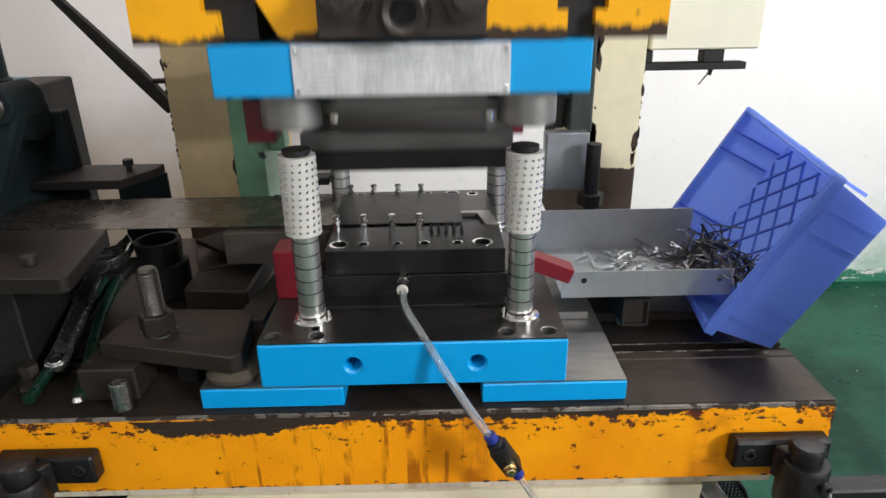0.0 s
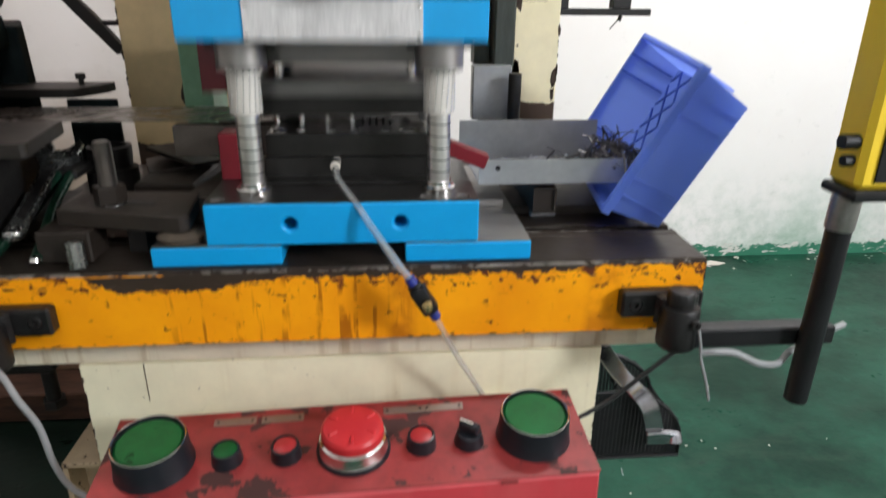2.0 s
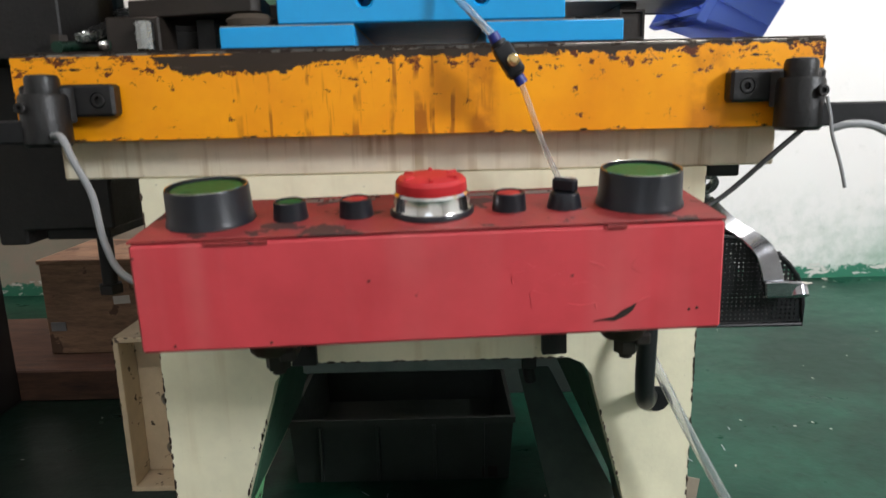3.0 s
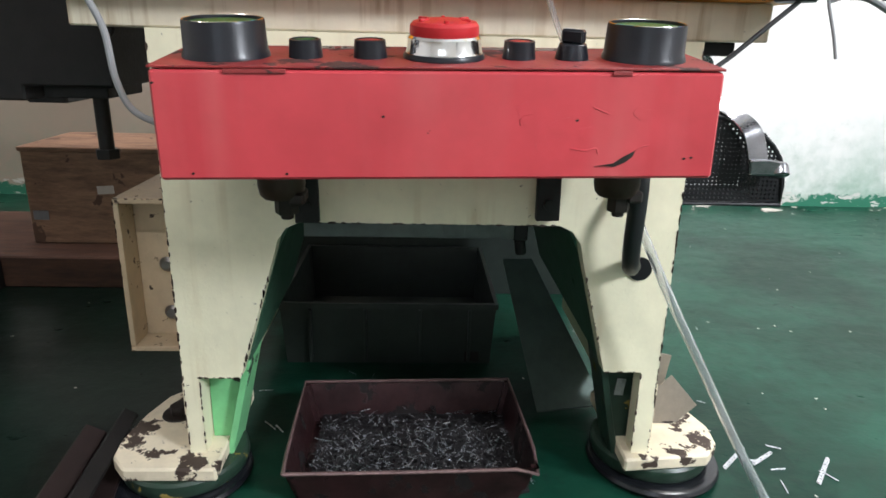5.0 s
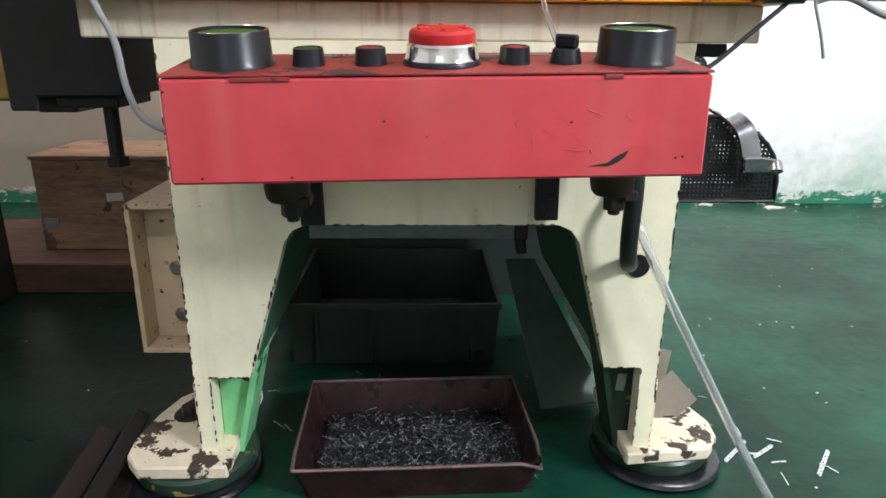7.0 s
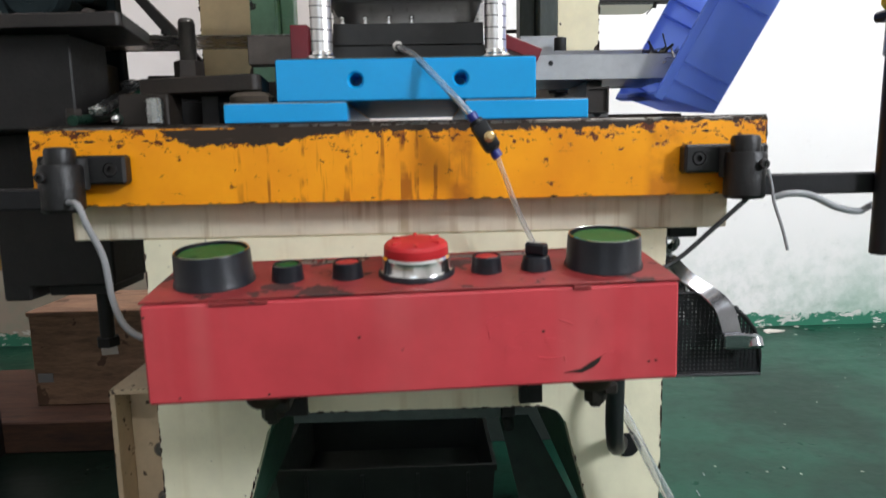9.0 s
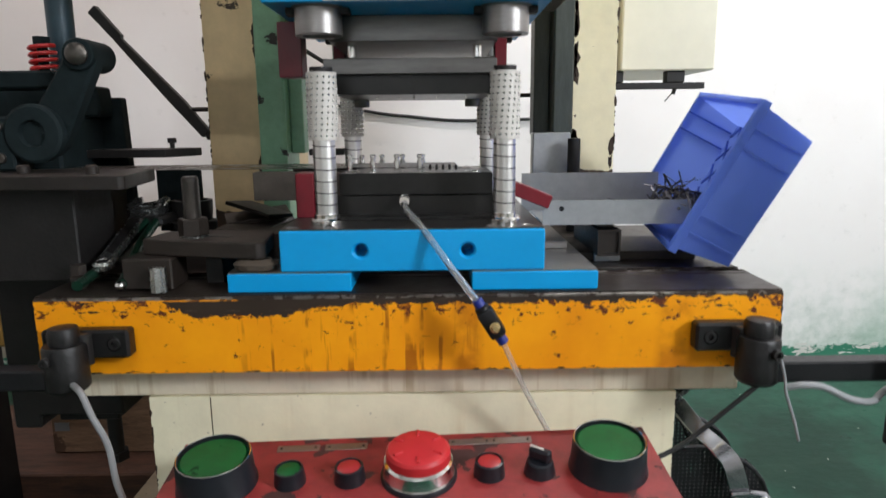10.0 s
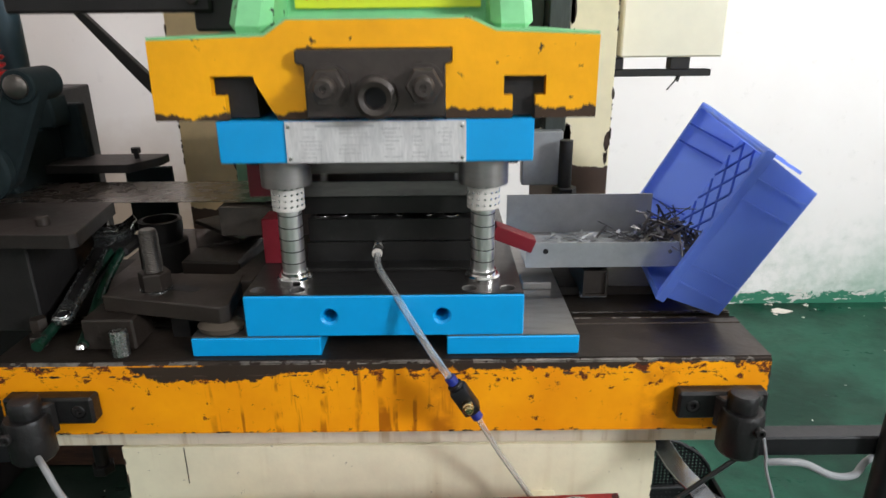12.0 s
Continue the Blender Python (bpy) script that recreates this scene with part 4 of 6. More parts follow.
def lower_die():
    d = thing("lower_die", "blue lower die set with ball-cage guide posts on the press bed", "die")
    holes = [(-0.061, 0.836), (0.065, 0.836)]
    # the shoe, bored for two sockets in its front face and four sunk screws
    screws = [(x, 0.5865) for x in (-0.143, -0.098, 0.096, 0.139)]
    cuts = [lathe([(0.0105, -0.001), (0.0105, 0.0004), (0.0078, 0.0032), (0.0078, 0.045)], 28, (x, 0.57, z), pose(0, 0, 0, -90)) for x, z in holes]
    cuts += [lathe([(0.0088, 0.846), (0.0088, 0.868)], 28, (x, y, 0)) for x, y in screws]
    part("lower_shoe", bored(box(-0.156, 0.156, 0.57, 0.93, 0.8115, 0.8605, 0.0015), *cuts), M_blue, d, "sky blue lower shoe")
    cuts = [lathe([(0.0088, 0.850), (0.0088, 0.868)], 28, (x, y, 0)) for x, y in screws]
    part("shoe_top", bored(box(-0.1555, 0.1555, 0.572, 0.929, 0.861, 0.8622, 0), *cuts), M_ground, d, "bare ground top face of the shoe")
    for x0, x1, lb in ((-0.22, -0.073, "blue parallel under the shoe"), (0.07, 0.22, "blue parallel under the shoe")):
        q = part("parallel", box(x0, x1, 0.57, 0.93, 0.7872, 0.8095, 0.0012), M_blue, d, lb)
        part("parallel_top", box(x0 + 0.0005, x1 - 0.0005, 0.572, 0.929, 0.8098, 0.811, 0), M_plate, q)
    for x, y in screws:
        part("screw_hole", lathe([(0.0087, 0.8465), (0.0087, 0.8624), (0.0078, 0.8618), (0.0078, 0.8465)], 28, (x, y, 0), None, True), M_bush, d, "steel wall of a sunk screw hole")
        part("cap_screw", lathe([(0.0072, 0.8462), (0.0072, 0.8535), (0.0064, 0.8545), (0.0035, 0.8545), (0.0033, 0.8505)], 18, (x, y, 0)), M_blackm, d, "sunk socket screw")
    # die block in two steps, with bores and pins
    front = ((-0.084, 0.011), (-0.057, 0.0065), (-0.018, 0.005), (0.012, 0.0065), (0.05, 0.006), (0.078, 0.012))
    rear = ((-0.08, 0.89, 0.007), (-0.03, 0.893, 0.005), (0.015, 0.892, 0.006), (0.05, 0.89, 0.010), (0.078, 0.885, 0.008))
    part("die_block", bored(box(-0.098, 0.102, 0.668, 0.745, 0.8915, 0.920, 0.001), *[lathe([(rr * 0.72, 0.895), (rr * 0.72, 0.93)], 24, (x, 0.688, 0)) for x, rr in front]), M_die, d, "dark steel die block")
    part("die_block", bored(box(-0.098, 0.102, 0.7455, 0.905, 0.8915, 0.9135, 0.001), *[lathe([(rr * 0.72, 0.895), (rr * 0.72, 0.93)], 24, (x, y, 0)) for x, y, rr in rear]), M_die, d, "dark steel die block")
    part("die_base", box(-0.101, 0.105, 0.666, 0.907, 0.8625, 0.8908, 0.0008), M_die, d, "dark scratched die base plate")
    part("backing_plate", box(-0.128, 0.1, 0.64, 0.667, 0.8625, 0.8665, 0.0005), M_die, d)
    for x, rr in front:
        part("bore_rim", lathe([(rr * 0.72, 0), (rr * 0.72, 0.0008), (rr, 0.0006), (rr, 0)], 24, (x, 0.688, 0.92), None, True), M_chrome, d)
    for x in (-0.091, -0.059, -0.026, 0.006):
        for y, z in ((0.728, 0.92), (0.872, 0.9135)):
            part("lifter_pin", lathe([(0.0042, 0), (0.0042, 0.013), (0.0028, 0.0135), (0.0028, 0.0165), (0.0042, 0.017), (0.0042, 0.0205), (0.0032, 0.0215)], 16, (x, y, z)), M_chrome, d, "bright lifter pin")
    random.seed(6)
    for i in range(9):
        x, y = 0.02 + 0.009 * (i % 5), 0.725 + 0.012 * (i // 5)
        part("small_pin", lathe([(0.0018, 0), (0.0018, 0.006), (0.001, 0.0068)], 8, (x, y, 0.92 if y < 0.74 else 0.9135)), M_blackm, d)
    for x, y, rr in rear:
        part("bore_rim", lathe([(rr * 0.72, 0), (rr * 0.72, 0.0008), (rr, 0.0006), (rr, 0)], 24, (x, y, 0.9136), None, True), M_chrome, d)
    part("scrap_knife", prism([(0.055, 0.80), (0.095, 0.80), (0.102, 0.74), (0.09, 0.735), (0.078, 0.79), (0.055, 0.79)], "z", 0.9137, 0.919, 0.0005), M_plate, d)
    tab = part("parallel_tab", box(0.170, 0.208, 0.700, 0.735, 0.8112, 0.8205, 0.001), M_bush, d, "small grey stop block")
    part("tab_top", box(0.1705, 0.2075, 0.7005, 0.7345, 0.8207, 0.8214, 0), M_plate, tab)
    # posts with cages
    grooves = lathe([(0.01365, -0.0006), (0.01385, 0), (0.01365, 0.0006)], 32)
    gm = finish("oil_groove", moved(grooves, pose(0, 0, 0, 5, 3)), M_blackm)
    cage_me = finish("ball_cage", lathe([(0.0145, 0), (0.018, 0), (0.018, 0.079), (0.0145, 0.079)], 48), M_cage)
    balls = bmesh.new()
    for r in range(11):
        for k in range(16):
            a = 2 * math.pi * (k + 0.08 * r) / 16
            bmesh.ops.create_icosphere(balls, subdivisions=1, radius=0.0023, matrix=Matrix.Translation((0.0168 * math.cos(a), 0.0168 * math.sin(a), 0.0055 + r * 0.0068)))
    ball_me = finish("balls", balls, M_chrome)
    for x in (-0.106, 0.112):
        for y in (0.615, 0.885):
            part("guide_post", lathe([(0.0135, 0.8622), (0.0135, 1.0405), (0.0125, 1.0415)], 40, (x, y, 0)), M_post, d, "polished guide post")
            part("post_cap", lathe([(0.0122, 1.0414), (0.0122, 1.0445), (0.0135, 1.045), (0.0135, 1.049), (0.006, 1.0495)], 32, (x, y, 0)), M_blackm, d)
            part("post_flange", lathe([(0.0205, 0.8623), (0.0205, 0.868), (0.0185, 0.870), (0.0155, 0.870), (0.0155, 0.875), (0.0138, 0.8752)], 36, (x, y, 0)), M_chrome, d, "bright post collar")
            for k in range(6):
                shared("oil_groove", gm, d, pose(x, y, 0.888 + 0.014 * k))
            c = shared("ball_cage", cage_me, d, pose(x, y, 0.964), "white ball cage with rows of steel balls")
            tagged(shared("bearing_ball", ball_me, c, Matrix()), kind="stuff")
            CAGES.append((c, x, y))
    part("end_block", box(-0.1555, -0.132, 0.67, 0.71, 0.8624, 0.92, 0.001), M_redblk, d, "dark red end block")
    part("end_block", moved(box(-0.027, 0.027, -0.012, 0.012, -0.009, 0.009, 0.001), pose(0.155, 0.69, 0.888, 0, 22, 0)), M_redblk, d, "dark red tilted end block")
    part("post_side", box(0.122, 0.135, 0.74, 0.78, 0.8624, 0.915, 0.003), M_tape, d)
    part("guide_bar", prism([(-0.205, 0.655), (-0.170, 0.655), (-0.160, 0.80), (-0.182, 0.80)], "z", 0.8115, 0.845, 0.001), M_brownm, d)
    part("strip_guide", box(-0.229, -0.099, 0.735, 0.76, 0.878, 0.918, 0.001), M_guide, d, "grey steel strip guide")
    part("strip_guide", box(-0.2, -0.099, 0.86, 0.885, 0.878, 0.918, 0.001), M_brownm, d, "grey steel strip guide")
    part("strip_guide_top", box(-0.175, -0.12, 0.87, 0.90, 0.935, 0.945, 0.001), M_blackm, d)
    # air fitting in the die face
    f = part("air_fitting", join(rod((-0.012, 0.668, 0.888), (-0.012, 0.655, 0.888), 0.0065, 6), rod((-0.012, 0.655, 0.888), (-0.012, 0.640, 0.886), 0.0052, 18, 0.0008)), M_chrome, d, "air fitting in the die face")
    part("push_ring", rod((-0.012, 0.6405, 0.886), (-0.012, 0.6375, 0.8855), 0.0062, 20), M_tape, f)
    return d


LOWER = lower_die()
strip = thing("steel_strip", "thin steel strip fed through the die, coloured darker over the die", "metal strip")
part("grey_strip", box(-0.62, -0.1005, 0.748, 0.866, 0.9215, 0.9222, 0), M_strip, strip, "plain grey strip")
# this section is coloured dark for oil and the stripper's reflection
part("dark_strip", box(-0.1, 0.058, 0.748, 0.866, 0.9215, 0.9222, 0), M_strip_dark, strip, "strip section with the dark reflection painted in")


def air_line():
    h = thing("air_hose", "clear plastic air hose with an inline flow valve", "hose")
    part("hose", sweep([(-0.012, 0.646, 0.8858), (-0.008, 0.612, 0.879), (0.012, 0.575, 0.862), (0.047, 0.535, 0.820), (0.073, 0.514, 0.789)], 0.0042, 14, 8, 0.0027), M_hose, h, "clear hose")
    part("hose", sweep([(0.100, 0.513, 0.746), (0.112, 0.522, 0.718), (0.131, 0.54, 0.673), (0.158, 0.555, 0.620), (0.174, 0.562, 0.585), (0.182, 0.566, 0.54)], 0.0033, 14, 8, 0.0022), M_hose, h, "clear hose")
    a, b = Vector((0.072, 0.514, 0.791)), Vector((0.103, 0.513, 0.741))
    v = part("flow_valve", rod(a + (b - a) * 0.16, a + (b - a) * 0.84, 0.0085, 20, 0.001), M_black, h, "black flow valve")
    part("valve_body", moved(box(-0.0095, 0.0095, -0.009, 0.010, -0.017, 0.017, 0.003, 2), pose(0.0885, 0.512, 0.765, 0, -32, 0)), M_black, v)
    part("valve_screw", join(rod((0.091, 0.505, 0.763), (0.0915, 0.494, 0.764), 0.0062, 18, 0.001), rod((0.0915, 0.494, 0.764), (0.092, 0.489, 0.7645), 0.0045, 14, 0.001)), M_brass, v, "brass valve screw")
    for s, e in ((0.0, 0.16), (0.84, 1.0)):
        part("push_collar", rod(a + (b - a) * s, a + (b - a) * e, 0.0062, 18, 0.0006), M_collar, v, "blue push-in collar")
    return h


air_line()


# ---- control box ----
def control_box():
    c = thing("control_box", "red two-hand control box with push buttons, scuffed front", "control box",
              at=Matrix.Translation((0, 0.446, 0.566)) @ pose(0, 0, 0, 0, -0.85, 1.6) @ Matrix.Translation((0, -0.45, -0.565)))
    body = prism([(0.387, 0.513), (0.515, 0.513), (0.515, 0.6275), (0.387, 0.6115)], "x", -0.255, 0.266, 0.0025)
    part("housing", body, M_red, c, "red sheet-metal housing with peeling paint")
    slope = math.degrees(math.atan2(0.016, 0.128))
    top = pose(0, 0.387, 0.6128, slope)

    def up(x, v):
        return PRESS.matrix_world @ top @ Matrix.Translation((x, v, 0))
    lid = box(-0.2555, 0.2665, 0.0, 0.129, 0.0, 0.0022, 0.0005)
    part("lid", moved(lid, top), M_redtop, c, "grimy red lid")
    for x0, x1 in ((-0.19, -0.135), (0.16, 0.178)):
        part("lid_hook", box(x0, x1, 0.385, 0.3872, 0.6085, 0.6125, 0.0005), M_redtop, c)
    for x, cat in ((-0.199, "l"), (0.207, "r")):
        g = part("palm_button", moved(lathe([(0.041, 0.002), (0.0405, 0.0055), (0.039, 0.008), (0.0378, 0.034), (0.0370, 0.036), (0.0352, 0.036), (0.0348, 0.030)], 48), up(x, 0.058)), M_cup, c, "black cupped palm button")
        part("cap", moved(lathe([(0.0347, 0.012), (0.0347, 0.0315), (0.032, 0.0335)], 40), up(x, 0.058)), M_grnbtn, g, "green button cap")
        part("rim", moved(lathe([(0.0365, 0.0358), (0.0370, 0.0361), (0.0365, 0.0364), (0.0360, 0.0361)], 48, (0, 0, 0), None, True), up(x, 0.058)), M_chrome, g, "worn bright rim")
    for x, m in ((-0.124, M_grnbtn), (-0.0626, M_redcap), (0.082, M_redcap)):
        b = part("push_button", moved(lathe([(0.0165, 0.002), (0.016, 0.006), (0.0148, 0.0185), (0.0128, 0.0192), (0.0122, 0.015)], 32), up(x, 0.055)), M_cup, c, "small black-ringed push button")
        part("cap", moved(lathe([(0.0121, 0.010), (0.0121, 0.0175), (0.0105, 0.0182)], 28), up(x, 0.055)), m, b, "green button cap" if m is M_grnbtn else "red button cap")
    s = part("selector_switch", moved(lathe([(0.0165, 0.002), (0.016, 0.006), (0.0135, 0.016), (0.012, 0.017)], 32), up(0.1345, 0.055)), M_cup, c, "black selector switch")
    part("lever", moved(join(box(-0.0115, 0.0115, -0.005, 0.005, 0.017, 0.030, 0.002), ), up(0.1345, 0.055) @ pose(0, 0, 0, 0, 0, -35)), M_cup, s)
    part("pointer", moved(box(-0.001, 0.001, -0.004, 0.0115, 0.0302, 0.0308, 0), up(0.1345, 0.055) @ pose(0, 0, 0, 0, 0, 55)), M_tape, s)
    e = part("emergency_stop", moved(lathe([(0.0372, 0.006), (0.0375, 0.0075), (0.0365, 0.0095), (0.0355, 0.021), (0.033, 0.0235), (0.028, 0.0235)], 56), up(0.0088, 0.058)), M_chrome, c, "red mushroom stop button in a chrome collar")
    part("base_ring", moved(lathe([(0.036, 0.002), (0.040, 0.0022), (0.0398, 0.005), (0.0385, 0.0072), (0.036, 0.0072)], 48, (0, 0, 0), None, True), up(0.0088, 0.058)), M_cup, e, "black base ring")
    part("mushroom", moved(lathe([(0.026, 0.0205), (0.0325, 0.0215), (0.0337, 0.025), (0.033, 0.0325), (0.0305, 0.0355), (0.024, 0.0372), (0.008, 0.0378)], 48), up(0.0088, 0.058)), M_redbtn, e, "red mushroom head")
    for k in range(6):
        part("mark", moved(box(0.0175, 0.028, -0.0019, 0.0019, 0.0355, 0.0386, 0.0008), up(0.0088, 0.058) @ pose(0, 0, 0, 0, 0, 60 * k + 30)), M_redbtn, e)
    for x in (-0.125, -0.072, 0.066, 0.112):
        pl = part("label_plate", moved(box(-0.0235, 0.0235, -0.0055, 0.0055, 0.0023, 0.0031, 0.0002), up(x, 0.112)), M_bush, c, "small engraved label plate")
        for s2 in (-0.019, 0.019):
            part("screw", moved(lathe([(0.0018, 0.0031), (0.001, 0.004)], 10), up(x + s2, 0.112)), M_blackm, pl)
    # hardware below
    part("mount_arm", box(-0.20, -0.17, 0.5155, 0.597, 0.53, 0.57, 0.001), M_cream, c)
    part("mount_arm", box(0.18, 0.21, 0.5155, 0.597, 0.53, 0.57, 0.001), M_cream, c)
    for x in (-0.163, 0.206):
        g = part("cable_gland", lathe([(0.020, 0.474), (0.0235, 0.478), (0.0255, 0.488), (0.0255, 0.498), (0.030, 0.4995), (0.030, 0.5125)], 28, (x, 0.483, 0)), M_gland, c, "brown oily cable gland")
        part("gland_nut", join(lathe([(0.012, 0.456), (0.013, 0.4575), (0.013, 0.474)], 6, (x + 0.004, 0.483, 0)), rod((x + 0.004, 0.483, 0.450), (x + 0.004, 0.483, 0.456), 0.007, 14, 0.001), box(x + 0.008, x + 0.026, 0.465, 0.50, 0.468, 0.482, 0.003)), M_brownm, g)
    for x in (-0.152, 0.153):
        part("hanger", join(box(x - 0.015, x + 0.015, 0.578, 0.5895, 0.418, 0.52, 0.001), rod((x, 0.578, 0.44), (x, 0.571, 0.44), 0.008, 6)), M_blackm, c, "black hanger strap")
    part("conduit", sweep([(0.238, 0.50, 0.515), (0.240, 0.502, 0.47), (0.243, 0.515, 0.41), (0.255, 0.545, 0.368), (0.275, 0.59, 0.352)], 0.011, 14), M_rubber, c, "black corrugated conduit")
    part("loop_wire", sweep([(-0.08, 0.50, 0.515), (-0.03, 0.5, 0.508), (0.04, 0.5, 0.505), (0.09, 0.5, 0.515)], 0.0025, 8), M_rubber, c)
    # torn paint flaps
    part("paint_tear", prism([(0.1495, 0.525), (0.158, 0.5265), (0.1675, 0.528), (0.177, 0.5345), (0.188, 0.540), (0.185, 0.534), (0.179, 0.529), (0.168, 0.5245), (0.160, 0.5255)], "y", 0.3858, 0.3872), M_brownm, c, "bare patch of torn paint")
    for pts in (((0.125, 0.542), (0.14, 0.540), (0.1495, 0.542), (0.152, 0.537)), ((0.188, 0.540), (0.193, 0.5435), (0.201, 0.545)),
                ((0.0773, 0.563), (0.0765, 0.568), (0.080, 0.572), (0.088, 0.5735)), ((0.145, 0.58), (0.16, 0.574))):
        part("paint_crack", sweep([(x, 0.3871, z) for x, z in pts], 0.0008, 6, 4), M_red, c)
    random.seed(12)
    for px, pz, r in ((0.085, 0.574, 0.016), (0.115, 0.562, 0.013), (0.14, 0.556, 0.011), (0.10, 0.548, 0.012), (0.19, 0.575, 0.009)):
        ring = [(px + r * random.uniform(0.5, 1.2) * math.cos(k * 0.5236), pz + 0.7 * r * random.uniform(0.5, 1.2) * math.sin(k * 0.5236)) for k in range(12)]
        part("paint_blister", prism(ring, "y", 0.38665, 0.3872), M_red, c)
    for x, z in ((-0.252, 0.600), (-0.225, 0.519), (-0.14, 0.5185), (0.243, 0.533), (0.236, 0.532), (0.13, 0.568), (-0.05, 0.571)):
        part("paint_chip", prism([(x - 0.002, z), (x, z - 0.0012), (x + 0.002, z), (x + 0.0005, z + 0.0014)], "y", 0.3866, 0.3872), M_brownm, c)
    return c


control_box()


def along(a, b):
    a, b = Vector(a), Vector(b)
    y = (b - a).normalized()
    x = y.cross(Vector((0, 0, 1))).normalized()
    z = x.cross(y)
    return Matrix.Translation(a) @ Matrix((x, y, z)).transposed().to_4x4()


# ---- chute, scrap and crate ----
def chute():
    c = thing("scrap_chute", "galvanised sheet-metal scrap chute beside the die", "chute")
    t = 0.0015
    part("floor_sheet", box(0.172, 0.372, 0.692, 0.828, 0.8475, 0.8475 + t, 0), M_galv, c)
    part("front_wall", box(0.172, 0.372, 0.69, 0.69 + t, 0.846, 0.879, 0), M_galv, c)
    part("back_wall", box(0.16, 0.372, 0.8285, 0.83, 0.846, 0.906, 0), M_galv, c)
    part("hole", lathe([(0.0035, 0), (0.0035, 0.0004)], 16, (0.197, 0.6899, 0.868), pose(0, 0, 0, 90)), M_black, c)
    part("support_tube", join(box(0.25, 0.282, 0.70, 0.86, 0.8005, 0.8035, 0), box(0.25, 0.282, 0.70, 0.86, 0.8335, 0.8365, 0),
                              box(0.25, 0.253, 0.70, 0.86, 0.8036, 0.8334, 0), box(0.279, 0.282, 0.70, 0.86, 0.8036, 0.8334, 0), box(0.2531, 0.2789, 0.704, 0.71, 0.8036, 0.8334, 0)), M_brownm, c, "square steel support tube")
    part("support_bar", box(0.225, 0.40, 0.735, 0.86, 0.7872, 0.800, 0.001), M_brownm, c)
    part("support_bar", box(0.255, 0.277, 0.72, 0.84, 0.8368, 0.8472, 0.001), M_brownm, c)
    return c


chute()
random.seed(11)


def sliver(w, l, h, bend):
    bm = bmesh.new()
    v = []
    for i in range(3):
        x = (i - 1) * l / 2
        z = bend * (1 if i == 1 else 0)
        v.append([bm.verts.new((x, y, z + zz)) for y, zz in ((-w, 0), (w, 0), (w, h), (-w, h))])
    for a, b in zip(v, v[1:]):
        for k in range(4):
            bm.faces.new((a[k], b[k], b[(k + 1) % 4], a[(k + 1) % 4]))
    bm.faces.new(v[0]), bm.faces.new(v[2][::-1])
    return bm


def scatter(name, label, n, place, size, material, category="metal scrap"):
    bm = bmesh.new()
    for _ in range(n):
        x, y, z, tilt = place()
        s = sliver(size[0] * random.uniform(0.5, 1.3), size[1] * random.uniform(0.5, 1.4), 0.0007, random.uniform(0, size[1] * 0.05))
        moved(s, pose(x, y, z, random.uniform(-tilt, tilt), random.uniform(-tilt, tilt), random.uniform(0, 180)))
        me = bpy.data.meshes.new("tmp")
        s.to_mesh(me)
        s.free()
        bm.from_mesh(me)
        bpy.data.meshes.remove(me)
    return thing(name, label, category, kind="stuff", bm=bm, material=material)


scatter("chute_scrap", "loose bright punched slivers lying in the chute", 70,
        lambda: (random.triangular(0.205, 0.36, 0.25), random.uniform(0.72, 0.815), 0.8505 + random.uniform(0, 0.004), 12), (0.0016, 0.022), M_galv)
scatter("chute_scrap_dark", "dark punched slivers at the end of the chute", 90,
        lambda: (random.triangular(0.28, 0.39, 0.36), random.uniform(0.71, 0.82), 0.851 + random.uniform(0, 0.012), 25), (0.0018, 0.026), M_scrapd)


def heap():
    a = abs(random.gauss(0, 0.5))
    return 0.372 + random.uniform(-0.025, 0.03), 0.735 + random.uniform(-0.045, 0.06), 0.862 + 0.035 * max(0, 1 - a) * random.random(), 60


scatter("scrap_heap", "bristling heap of dark steel slivers in the crate mouth", 130, heap, (0.0018, 0.036), M_scrapd)


